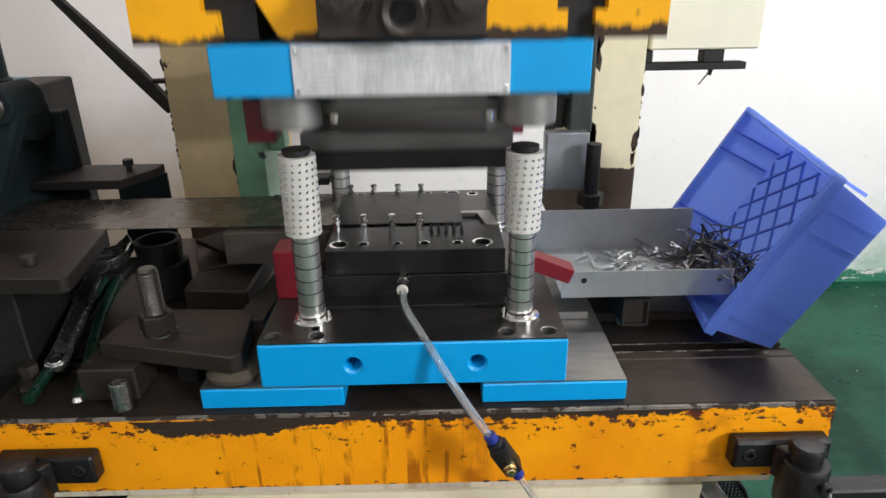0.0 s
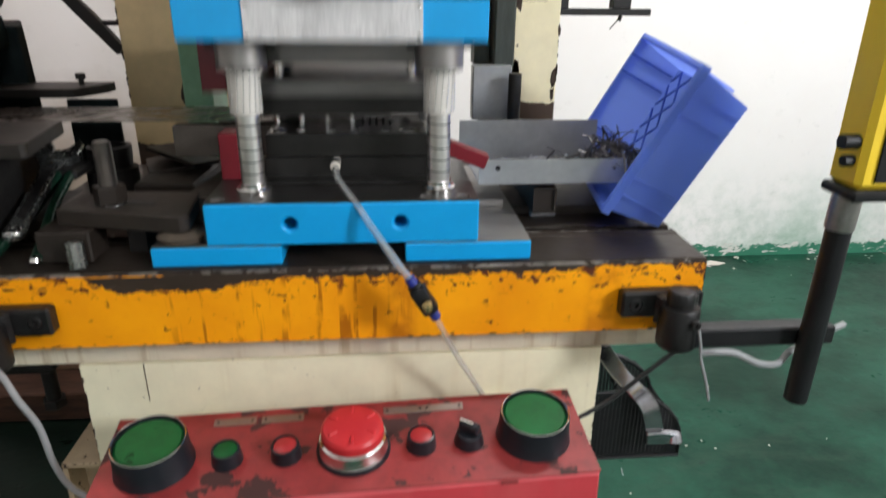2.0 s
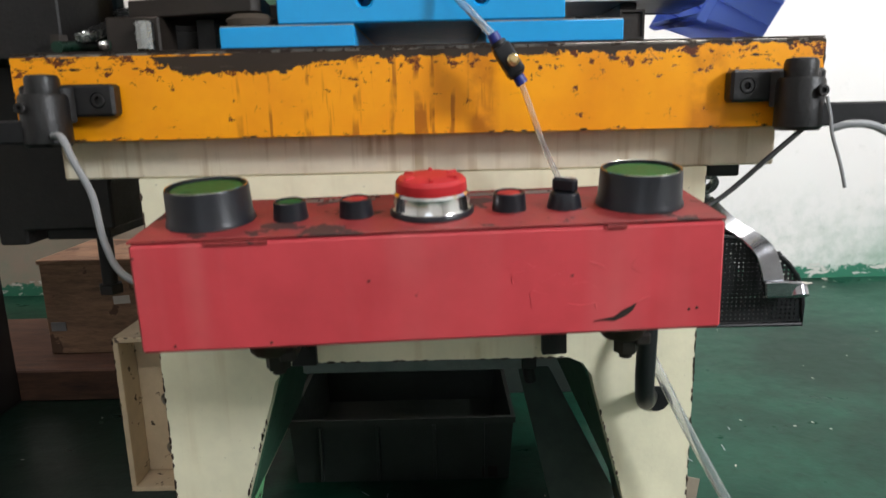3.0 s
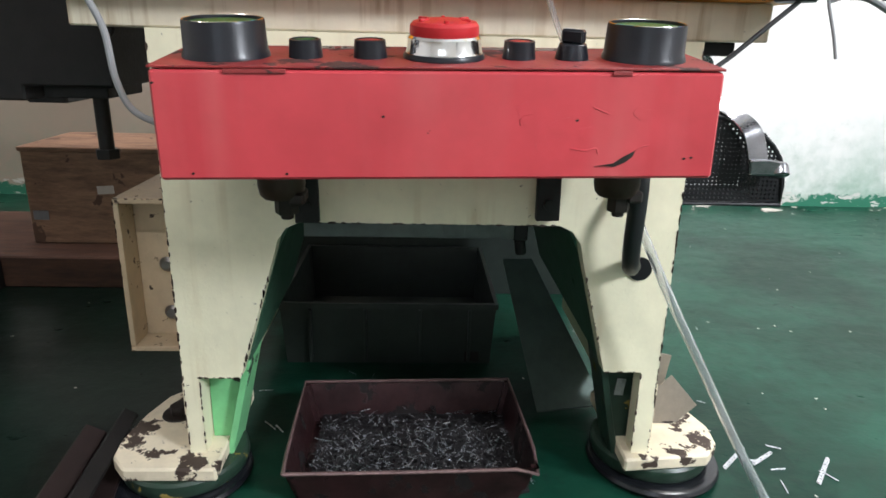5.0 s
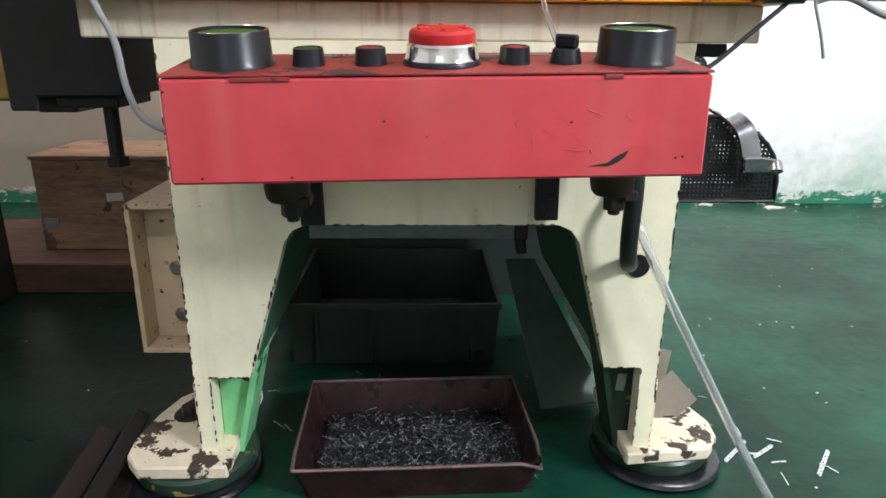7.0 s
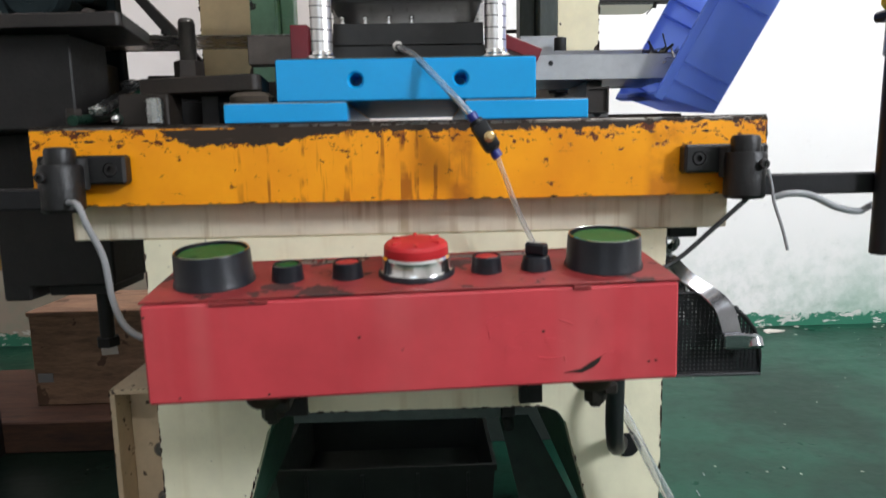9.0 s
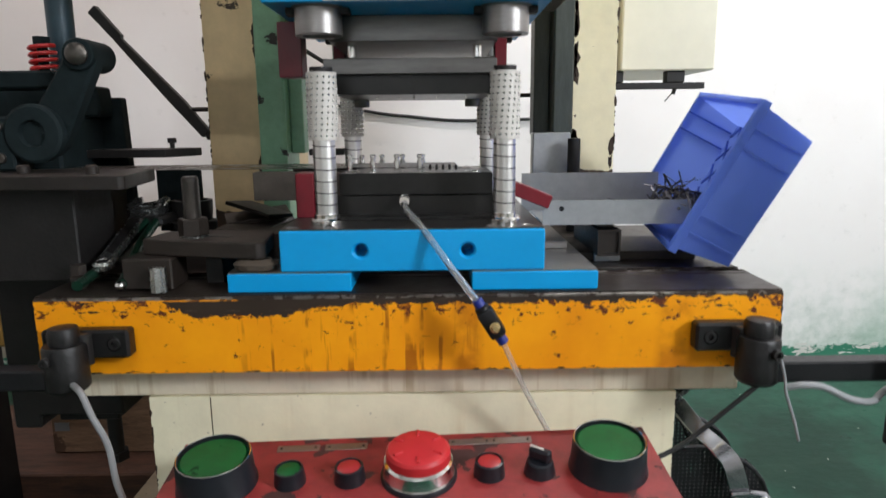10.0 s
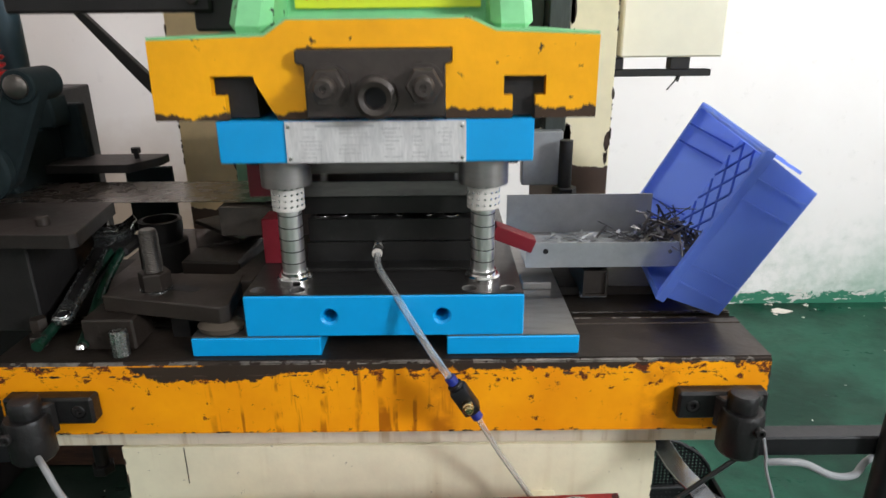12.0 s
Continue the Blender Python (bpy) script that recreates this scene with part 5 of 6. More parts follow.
def crate():
    """Blue crate, drawn upright at its lowest corner, then tipped on to its end."""
    L, W, H, t = 0.207, 0.257, 0.0825, 0.003
    c = thing("plastic_crate", "blue plastic crate tipped on end to catch scrap", "crate", at=pose(0.4056, 0.6533, 0.7835, 0, 0, -5.3) @ pose(0, 0, 0, 4.4) @ pose(0, 0, 0, 0, -62.1))
    part("bottom", box(0.012, L - 0.012, 0.003, W - 0.003, 0, t, 0), M_crate, c)
    part("long_wall", prism([(0.012, 0.0), (L - 0.012, 0.0), (L, H), (0, H)], "y", 0, t), M_crate, c)
    part("long_wall", prism([(0.012, 0.0), (L - 0.012, 0.0), (L, H), (0, H)], "y", W - t, W), M_crate, c)
    for x0, x1 in ((0.0, 0.0), (L, L)):
        s = 1 if x0 == 0 else -1
        e = prism([(x0 + s * 0.012, 0), (x0 + s * (0.012 + t), 0), (x0 + s * t, H), (x0, H)], "y", t, W - t)
        part("end_wall", e, M_crate, c)
    rim = join(box(-0.005, L + 0.005, -0.005, 0.0, H - 0.012, H, 0.001), box(-0.005, L + 0.005, W, W + 0.005, H - 0.012, H, 0.001),
               box(-0.005, 0.0, 0, W, H - 0.012, H, 0.001), box(L, L + 0.005, 0, W, H - 0.012, H, 0.001))
    part("rim", rim, M_crate, c)
    for y in (0.05, 0.10, 0.155, 0.205):
        part("end_rib", prism([(L - 0.006, 0.004), (L - 0.002, 0.004), (L + 0.002, H - 0.012), (L - 0.001, H - 0.012)], "y", y, y + 0.004), M_crate, c)
    for x in (0.026, 0.052, 0.148, 0.176):
        part("rib", box(x, x + 0.003, -0.0045, 0, 0.004, H - 0.012, 0), M_crate, c)
        part("rib", box(x, x + 0.003, W, W + 0.0045, 0.004, H - 0.012, 0), M_crate, c)
        part("inner_rib", box(x, x + 0.0025, W - t - 0.002, W - t, 0.006, H, 0), M_crib, c)
    lat = []
    x0, x1, y0, y1 = 0.016, L - 0.016, 0.006, W - 0.006
    for k in range(-8, 16):
        for sg in (1, -1):
            off = k * 0.042
            ends = []
            for y in (y0, y1):
                x = off + sg * (y - W / 2)
                if x0 <= x <= x1:
                    ends.append((x, y))
            for x in (x0, x1):
                y = W / 2 + sg * (x - off)
                if y0 < y < y1:
                    ends.append((x, y))
            if len(ends) == 2:
                p, q = Vector((*ends[0], t)), Vector((*ends[1], t))
                if (q - p).length > 0.01:
                    lat.append(moved(box(-0.0012, 0.0012, 0, (q - p).length, 0, 0.0024, 0), along(p, q)))
    part("lattice", join(*lat), M_crib, c, "moulded lattice of the crate floor")
    return c


crate()


# ---- clamp, tools on the bed ----
def clamp():
    c = thing("strap_clamp", "oily steel strap clamp with stud and nut on the press bed", "clamp")
    part("strap", prism([(-0.335, 0.612), (-0.185, 0.574), (-0.176, 0.582), (-0.186, 0.678), (-0.292, 0.684), (-0.328, 0.668)], "z", 0.826, 0.846, 0.0015), M_brownm, c, "brown steel strap")
    part("slot", prism([(-0.262, 0.628), (-0.23, 0.620), (-0.224, 0.628), (-0.228, 0.637), (-0.26, 0.644)], "z", 0.8462, 0.8466), M_black, c)
    th = [(0.0098, 0.846)]
    for k in range(22):
        z = 0.868 + k * 0.00225
        th += [(0.0108, z), (0.0098, z + 0.00125)]
    part("stud", lathe(th + [(0.0098, 0.919), (0.008, 0.921)], 20, (-0.278, 0.632, 0)), M_stud, c, "threaded steel stud")
    part("nut", hexnut((-0.278, 0.632), 0.0185, 0.8475, 0.869, 6, 12), M_brownm, c, "steel hexagon nut")
    part("washer", lathe([(0.0185, 0.8461), (0.0185, 0.8474)], 28, (-0.278, 0.632, 0)), M_wrench, c)
    part("heel_block", box(-0.352, -0.292, 0.588, 0.638, 0.7872, 0.8255, 0.002), M_brownm, c, "grey heel block")
    part("pin", rod((-0.303, 0.574, 0.7872), (-0.304, 0.577, 0.818), 0.0098, 10, 0.001), M_wrench, c, "bright hexagon pin")
    part("riser", box(-0.262, -0.24, 0.62, 0.67, 0.7872, 0.8255, 0.001), M_blackm, c)
    return c


clamp()
wad = lathe([(0.004, 0), (0.026, 0.001), (0.029, 0.008), (0.02, 0.014), (0.005, 0.0145)], 22, (0, 0, 0))
thing("felt_wad", "brown felt wad beside the clamp on the blue parallel", "felt wad", bm=moved(wad, pose(-0.19, 0.590, 0.8115, 0, 0, 0) @ Matrix.Diagonal((0.95, 0.68, 0.95, 1))), material=M_sponge)


def wrench():
    w = thing("adjustable_wrench", "worn chrome adjustable wrench lying on the press bed", "wrench", at=along((-0.397, 0.632, 0.810), (-0.419, 0.814, 0.858)))
    hnd = prism([(-0.012, -0.004), (-0.009, -0.010), (0, -0.0125), (0.009, -0.010), (0.012, -0.004), (0.010, 0.02), (0.0115, 0.15), (0.017, 0.17), (-0.017, 0.17), (-0.0115, 0.15), (-0.010, 0.02)], "z", -0.005, 0.005, 0.0015)
    h = part("handle", hnd, M_wrench, w)
    part("eye", lathe([(0.0055, 0.005), (0.0058, 0.0058), (0.0085, 0.0058), (0.009, 0.005)], 24, (0, 0, 0), None, True), M_chrome, h)
    part("eye_hole", lathe([(0.0054, 0.005), (0.0054, 0.0053)], 24), M_black, h)
    part("web", prism([(-0.0045, 0.03), (0.0058, 0.022), (0.0065, 0.145), (-0.0065, 0.145)], "z", 0.0051, 0.0056), M_blackm, h, "dark recessed web")
    hd = prism([(-0.017, 0.17), (0.017, 0.17), (0.03, 0.185), (0.032, 0.215), (0.022, 0.232), (0.012, 0.205), (-0.004, 0.2), (-0.012, 0.225), (-0.026, 0.22), (-0.028, 0.19)], "z", -0.008, 0.008, 0.0015)
    part("jaw", hd, M_wrench, w)
    part("knurl", rod((-0.006, 0.186, 0.006), (0.012, 0.186, 0.006), 0.0055, 14), M_wrench, w)
    return w


wrench()
pl = thing("pliers", "dark green handled pliers beside the wrench", "pliers")
part("handle", sweep([(-0.352, 0.583, 0.795), (-0.362, 0.62, 0.80), (-0.378, 0.70, 0.825), (-0.385, 0.77, 0.845)], 0.0065, 12), M_grn_tool, pl)
part("handle", sweep([(-0.405, 0.583, 0.7945), (-0.408, 0.62, 0.798), (-0.412, 0.70, 0.81), (-0.398, 0.77, 0.845)], 0.0065, 12), M_grn_tool, pl)
part("handle_tip", lathe([(0.001, -0.006), (0.005, -0.004), (0.0065, 0), (0.005, 0.004), (0.001, 0.006)], 16, (-0.352, 0.581, 0.795)), M_chrome, pl, "bright handle tip")
part("jaw", box(-0.41, -0.375, 0.765, 0.83, 0.838, 0.852, 0.004), M_blackm, pl)
thing("black_cup", "black oily cup among the tools on the bed", "cup", bm=lathe([(0.03, 0.7872), (0.036, 0.79), (0.036, 0.835), (0.029, 0.837), (0.031, 0.855), (0.031, 0.868), (0.025, 0.869), (0.024, 0.81)], 28, (-0.36, 0.85, 0)), material=M_blackm)
thing("wedge_plate", "dark oily steel plate lying on the bed", "steel plate", bm=prism([(-0.30, 0.76), (-0.215, 0.75), (-0.21, 0.90), (-0.30, 0.92)], "z", 0.7872, 0.834, 0.003), material=M_brownm)
thing("scrap_plate", "dark scrap plate heaped on the bed", "scrap plate", bm=join(moved(box(-0.05, 0.05, -0.03, 0.03, 0, 0.006, 0.001), pose(-0.26, 0.86, 0.838, 8, -6, 20)), moved(box(-0.05, 0.045, -0.025, 0.03, 0, 0.006, 0.001), pose(-0.255, 0.85, 0.849, -5, 10, -30))), material=M_brownm)
for x, y, h in ((-0.412, 0.60, 0.802), (-0.425, 0.625, 0.812)):
    thing("hex_bolt", "oily bolt head near the press bed corner", "bolt", "bolts on the bed", bm=hexnut((x, y), 0.010, 0.7872, h), material=M_brownm)


sq = thing("square_tube", "galvanised square tube standing under the chute", "tube")
part("wall", join(box(0.253, 0.289, 0.726, 0.728, 0.7872, 0.82, 0.0005), box(0.253, 0.255, 0.7285, 0.80, 0.7872, 0.82, 0), box(0.287, 0.289, 0.7285, 0.80, 0.7872, 0.82, 0), box(0.2555, 0.2865, 0.7285, 0.80, 0.818, 0.82, 0)), M_galv, sq)
part("hole", rod((0.272, 0.7258, 0.803), (0.272, 0.7252, 0.803), 0.007, 20), M_black, sq, "dark bored hole")


# ---- strip feeder ----
def feeder():
    f = thing("strip_feeder", "dark oily roll feeder bolted to the press side", "feeder")
    part("table", prism([(-0.70, 0.615), (-0.352, 0.600), (-0.346, 0.607), (-0.368, 0.742), (-0.70, 0.745)], "z", 0.908, 0.925, 0.001), M_table, f, "brown steel feed table")
    for x, y in ((-0.402, 0.64), (-0.50, 0.66)):
        part("table_screw", lathe([(0.008, 0.9252), (0.008, 0.934), (0.006, 0.936)], 14, (x, y, 0)), M_brownm, f)
    part("frame_plate", join(box(-0.72, -0.43, 0.64, 0.74, 0.787, 0.9075, 0.002), box(-0.72, -0.50, 0.7405, 0.93, 0.787, 0.905, 0.002)), M_blackm, f, "black oily frame")
    part("rear_plate", prism([(-0.74, 0.787), (-0.490, 0.787), (-0.497, 1.031), (-0.74, 1.031)], "y", 0.932, 0.955, 0.002), M_feeder, f, "dark teal rear plate")
    part("roll_housing", join(box(-0.74, -0.530, 0.80, 0.9315, 0.9055, 1.0, 0.004), prism([(-0.74, 0.9995), (-0.512, 0.9995), (-0.508, 1.01), (-0.511, 1.047), (-0.74, 1.047)], "y", 0.885, 0.9315, 0.003)), M_feeder, f, "dark teal roll housing")
    part("top_bar", box(-0.74, -0.498, 0.745, 0.800, 1.036, 1.060, 0.003), M_feeder, f, "dark cross bar")
    fb = part("front_block", box(-0.74, -0.535, 0.700, 0.742, 0.926, 0.998, 0.003), M_feeder, f, "dark bolted bearing block")
    for bx, bz in ((-0.552, 0.985), (-0.552, 0.943), (-0.60, 0.962)):
        part("block_bolt", lathe([(0.007, 0), (0.007, 0.004), (0.0055, 0.005), (0.003, 0.005), (0.003, 0.002)], 14, (bx, 0.700, bz), pose(0, 0, 0, 90)), M_stud, fb, "worn socket bolt")
    rocker = prism([(-0.532, 0.962), (-0.52, 0.944), (-0.495, 0.942), (-0.474, 0.957), (-0.420, 1.066), (-0.4215, 1.084), (-0.432, 1.096), (-0.448, 1.096), (-0.460, 1.087), (-0.468, 1.066), (-0.512, 1.002), (-0.53, 0.99)], "y", 0.712, 0.738, 0.004)
    a = part("rocker_arm", rocker, M_feeder, f, "teal cast rocker arm")
    part("arm_boss", lathe([(0.0195, 0), (0.021, 0.002), (0.021, 0.062), (0.0195, 0.064)], 28, (-0.440, 0.7705, 1.077), pose(0, 0, 0, 90)), M_feeder, a, "round arm boss")
    part("arm_pin", lathe([(0.0145, 0), (0.0145, 0.004), (0.011, 0.007), (0.004, 0.0085)], 20, (-0.440, 0.7065, 1.077), pose(0, 0, 0, 90)), M_stud, a, "worn pin head")
    part("hub", lathe([(0.037, 0), (0.039, 0.003), (0.039, 0.014), (0.035, 0.017), (0.018, 0.017), (0.016, 0.010)], 36, (-0.505, 0.7118, 0.975), pose(0, 0, 0, 90)), M_feeder, a, "round hub")
    part("connecting_rod", join(rod((-0.598, 0.96, 1.03), (-0.592, 0.96, 1.62), 0.021, 20), rod((-0.598, 0.96, 1.03), (-0.598, 0.96, 1.075), 0.026, 20, 0.003)), M_rodgrey, f, "blue grey connecting rod")
    sp = [(-0.60 + 0.0185 * math.cos(k * 0.7), 0.905 + 0.0185 * math.sin(k * 0.7), 1.058 + k * 0.0012) for k in range(46)]
    part("spring", sweep(sp, 0.0034, 6, 0), M_spring, f, "red coil spring")
    part("spring_seat", join(rod((-0.60, 0.905, 1.03), (-0.60, 0.905, 1.058), 0.02, 16), rod((-0.60, 0.905, 1.03), (-0.60, 0.905, 1.125), 0.008, 12), rod((-0.60, 0.905, 1.113), (-0.60, 0.905, 1.125), 0.014, 6)), M_feeder, f)
    # dark plate added to close the bright gap below the strip
    part("gap_plate", box(-0.50, -0.4175, 1.05, 1.06, 0.787, 0.905, 0.001), M_feeder, f)
    part("guide_finger", prism([(-0.62, 0.872), (-0.405, 0.872), (-0.377, 0.93), (-0.377, 0.957), (-0.62, 0.957)], "z", 0.934, 0.947, 0.001), M_blackm, f, "black strip guide finger")
    part("guide_knob", join(rod((-0.412, 0.92, 0.947), (-0.412, 0.92, 0.956), 0.004, 10), rod((-0.412, 0.92, 0.956), (-0.412, 0.92, 0.964), 0.0075, 8)), M_blackm, f)
    part("mount_plate", prism([(-0.60, 0.545), (-0.56, 0.545), (-0.56, 0.565), (-0.437, 0.565), (-0.437, 0.63), (-0.4275, 0.64), (-0.4275, 0.787), (-0.60, 0.787)], "y", 0.72, 0.90, 0.003), M_blackm, f, "black mounting bracket")
    part("mount_step", box(-0.545, -0.455, 0.74, 0.86, 0.548, 0.5648, 0.002), M_blackm, f)
    part("jack_bolt", join(rod((-0.495, 0.80, 0.465), (-0.495, 0.80, 0.548), 0.011, 14), hexnut((-0.495, 0.80), 0.018, 0.452, 0.467)), M_blackm, f, "black jack bolt")
    return f


feeder()


def lever():
    v = thing("brake_lever", "black steel lever pinned to the press column", "lever", at=pose(0.015, 0, 0))
    bar = prism([(-0.735, 1.226), (-0.719, 1.241), (-0.668, 1.179), (-0.671, 1.174), (-0.545, 1.040), (-0.492, 0.972), (-0.508, 0.958), (-0.575, 1.035), (-0.688, 1.172)], "y", 1.29, 1.31, 0.002)
    part("bar", bar, M_blackm, v)
    part("pin", rod((-0.50, 1.30, 0.962), (-0.4195, 1.30, 0.958), 0.009, 14), M_blackm, v)
    part("pin", rod((-0.53, 1.30, 1.02), (-0.4195, 1.30, 1.02), 0.005, 12), M_blackm, v)
    part("column_bracket", box(-0.441, -0.4195, 1.27, 1.33, 1.05, 1.20, 0.002), M_blackm, v)
    return v


lever()


# ---- light curtain arms on the bolster ----
def arm(s):
    a = thing("sensor_bracket", "black sensor bracket with a clamped arm on the bolster", "bracket", "light curtain brackets")
    x = lambda v: s * v

    def b(x0, x1, *r, **k):
        return box(min(x(x0), x(x1)), max(x(x0), x(x1)), *r, **k)
    plate = bored(b(0.329, 0.430, 0.540, 0.5595, 0.718, 0.752, bevel=0.003), lathe([(0.0085, -0.001), (0.0085, 0.009)], 20, (x(0.346), 0.540, 0.735), pose(0, 0, 0, -90)))
    part("plate", plate, M_casting, a, "greasy black mounting plate")
    part("plate_bolt", lathe([(0.0078, -0.008), (0.0078, -0.001), (0.0068, 0.0), (0.0038, 0.0), (0.0036, -0.004)], 18, (x(0.346), 0.540, 0.735), pose(0, 0, 0, 90)), M_blackm, a, "sunk socket bolt")
    neck = prism([(x(0.368), 0.5398), (x(0.374), 0.528), (x(0.414), 0.528), (x(0.424), 0.5398)], "z", 0.712, 0.750, 0.002)
    k = part("clamp", join(neck, lathe([(0.0205, 0.688), (0.0235, 0.692), (0.0235, 0.738), (0.0215, 0.742)], 32, (x(0.394), 0.524, 0))), M_casting, a, "greasy black rod clamp")
    part("clamp_cap", lathe([(0.0165, 0.7422), (0.0165, 0.757), (0.0145, 0.761), (0.006, 0.762)], 24, (x(0.394), 0.526, 0)), M_casting, k)
    part("clamp_screw", lathe([(0.0058, 0), (0.0058, 0.005), (0.0048, 0.006), (0.0026, 0.006), (0.0024, 0.003)], 16, (x(0.403), 0.5015, 0.728), pose(0, 0, 0, 90)), M_blackm, k, "worn socket screw")
    part("rail", b(0.40, 0.70 if s < 0 else 0.585, 0.507, 0.531, 0.692, 0.716, bevel=0.002), M_black, a, "black square rail")
    if s > 0:
        part("tie", sweep([(x(0.408), 0.499, 0.722), (x(0.412), 0.496, 0.702), (x(0.414), 0.494, 0.685), (x(0.424), 0.492, 0.655), (x(0.431), 0.491, 0.630)], 0.0017, 8), M_cable, a, "white cable tie tail")
    return a


arm(1), arm(-1)
lc = thing("light_curtain", "yellow safety light curtain on a black pole", "light curtain")
part("pole", rod((0.545, 0.496, 0.622), (0.548, 0.496, 0.895), 0.0135, 20, 0.001), M_black, lc, "black pole")
part("pole_nut", rod((0.547, 0.496, 0.845), (0.548, 0.496, 0.893), 0.0155, 18, 0.001), M_plate, lc)
part("housing", box(0.535, 0.60, 0.47, 0.52, 0.896, 1.42, 0.006), M_yellow, lc, "yellow housing")
part("window_strip", box(0.552, 0.570, 0.4675, 0.4698, 0.905, 1.41, 0.0005), M_black, lc, "black lens strip")
part("end_cap", box(0.532, 0.603, 0.467, 0.523, 0.884, 0.8956, 0.003), M_black, lc)
part("side_screw", join(rod((0.535, 0.485, 0.945), (0.518, 0.485, 0.945), 0.008, 12), rod((0.5345, 0.485, 0.925), (0.524, 0.485, 0.925), 0.006, 10)), M_black, lc)

thing("grey_cable", "grey cable from the bracket to the control box", "cable", "cables",
      bm=sweep([(-0.378, 0.505, 0.700), (-0.358, 0.485, 0.698), (-0.347, 0.48, 0.675), (-0.333, 0.48, 0.640), (-0.326, 0.478, 0.592), (-0.306, 0.470, 0.560), (-0.254, 0.452, 0.545)], 0.0036, 10), material=M_cable)
thing("grey_cable", "grey cable looping along the black rail", "cable", "cables",
      bm=sweep([(0.418, 0.50, 0.69), (0.432, 0.495, 0.694), (0.455, 0.494, 0.692), (0.485, 0.492, 0.678), (0.515, 0.500, 0.672), (0.540, 0.520, 0.674), (0.575, 0.530, 0.688), (0.62, 0.54, 0.70)], 0.004, 10), material=M_cable)
thing("black_cable", "thin black cable from the bracket to the control box", "cable", "cables",
      bm=sweep([(0.405, 0.512, 0.70), (0.36, 0.512, 0.660), (0.31, 0.51, 0.618), (0.264, 0.50, 0.600)], 0.0028, 8), material=M_rubber)
thing("floor_hose", "clear hose running from the press leg to the floor", "hose",
      bm=sweep([(0.245, 0.59, 0.46), (0.262, 0.55, 0.424), (0.302, 0.535, 0.342), (0.360, 0.52, 0.234), (0.405, 0.495, 0.146), (0.452, 0.468, 0.064), (0.490, 0.44, 0.010), (0.57, 0.38, 0.007), (0.75, 0.25, 0.007)], 0.0062, 14, 8, 0.0042), material=M_hose)


thing("wall_cable", "thin black cable sagging along the whitewashed wall", "cable", "cables", bm=sweep([(-0.45, 2.422, 1.075), (-0.201, 2.422, 1.028), (-0.088, 2.422, 1.015), (0.106, 2.422, 0.997), (0.40, 2.422, 1.0)], 0.006, 8), material=M_rubber)
thing("wall_cable", "thin black cable slanting down the whitewashed wall", "cable", "cables", bm=sweep([(-0.293, 2.422, 0.811), (-0.266, 2.422, 0.761), (-0.197, 2.422, 0.631), (-0.152, 2.422, 0.546)], 0.006, 8), material=M_rubber)


# ---- mesh basket on the right side ----
def basket():
    b = thing("mesh_basket", "black wire-mesh basket with wrenches on the press side", "basket")
    side = [(0.338, 0.551), (0.378, 0.552), (0.400, 0.549), (0.420, 0.541), (0.440, 0.529), (0.456, 0.516), (0.468, 0.500), (0.475, 0.483), (0.478, 0.462), (0.479, 0.436), (0.338, 0.436)]

    def grid(y):
        bm = bmesh.new()
        for i in range(27):
            for j in range(20):
                px, pz = 0.342 + i * 0.0058, 0.440 + j * 0.0058
                top = 0.551 if px < 0.38 else 0.436 + 0.115 * math.sqrt(max(0, 1 - ((px - 0.38) / 0.099) ** 2.6))
                if px > 0.474 or pz > top - 0.006:
                    continue
                for x0, x1, z0, z1 in ((px, px + 0.0058, pz, pz + 0.0034), (px, px + 0.0034, pz + 0.0034, pz + 0.0058)):
                    vs = [bm.verts.new(q) for q in ((x0, y, z0), (x1, y, z0), (x1, y, z1), (x0, y, z1), (x0, y + 0.0012, z0), (x1, y + 0.0012, z0), (x1, y + 0.0012, z1), (x0, y + 0.0012, z1))]
                    for q in ((0, 1, 2, 3), (7, 6, 5, 4), (0, 4, 5, 1), (3, 2, 6, 7)):
                        bm.faces.new([vs[k] for k in q])
        return bm
    for y in (0.628, 0.74):
        tagged(part("mesh_side", grid(y), M_black, b, "black wire mesh"), kind="stuff")
        pts = [(px, y, pz) for px, pz in side] + [(0.338, y, 0.551)]
        part("edge_wire", sweep(pts, 0.0032, 8, 0), M_black, b)
    part("floor_sheet", box(0.336, 0.479, 0.632, 0.739, 0.434, 0.437, 0.0005), M_black, b)
    part("end_sheet", prism([(0.474, 0.437), (0.479, 0.437), (0.479, 0.465), (0.474, 0.488), (0.470, 0.486), (0.474, 0.465)], "y", 0.632, 0.739), M_black, b)
    part("back_sheet", box(0.336, 0.339, 0.632, 0.739, 0.437, 0.545, 0.0005), M_black, b)
    return b


basket()

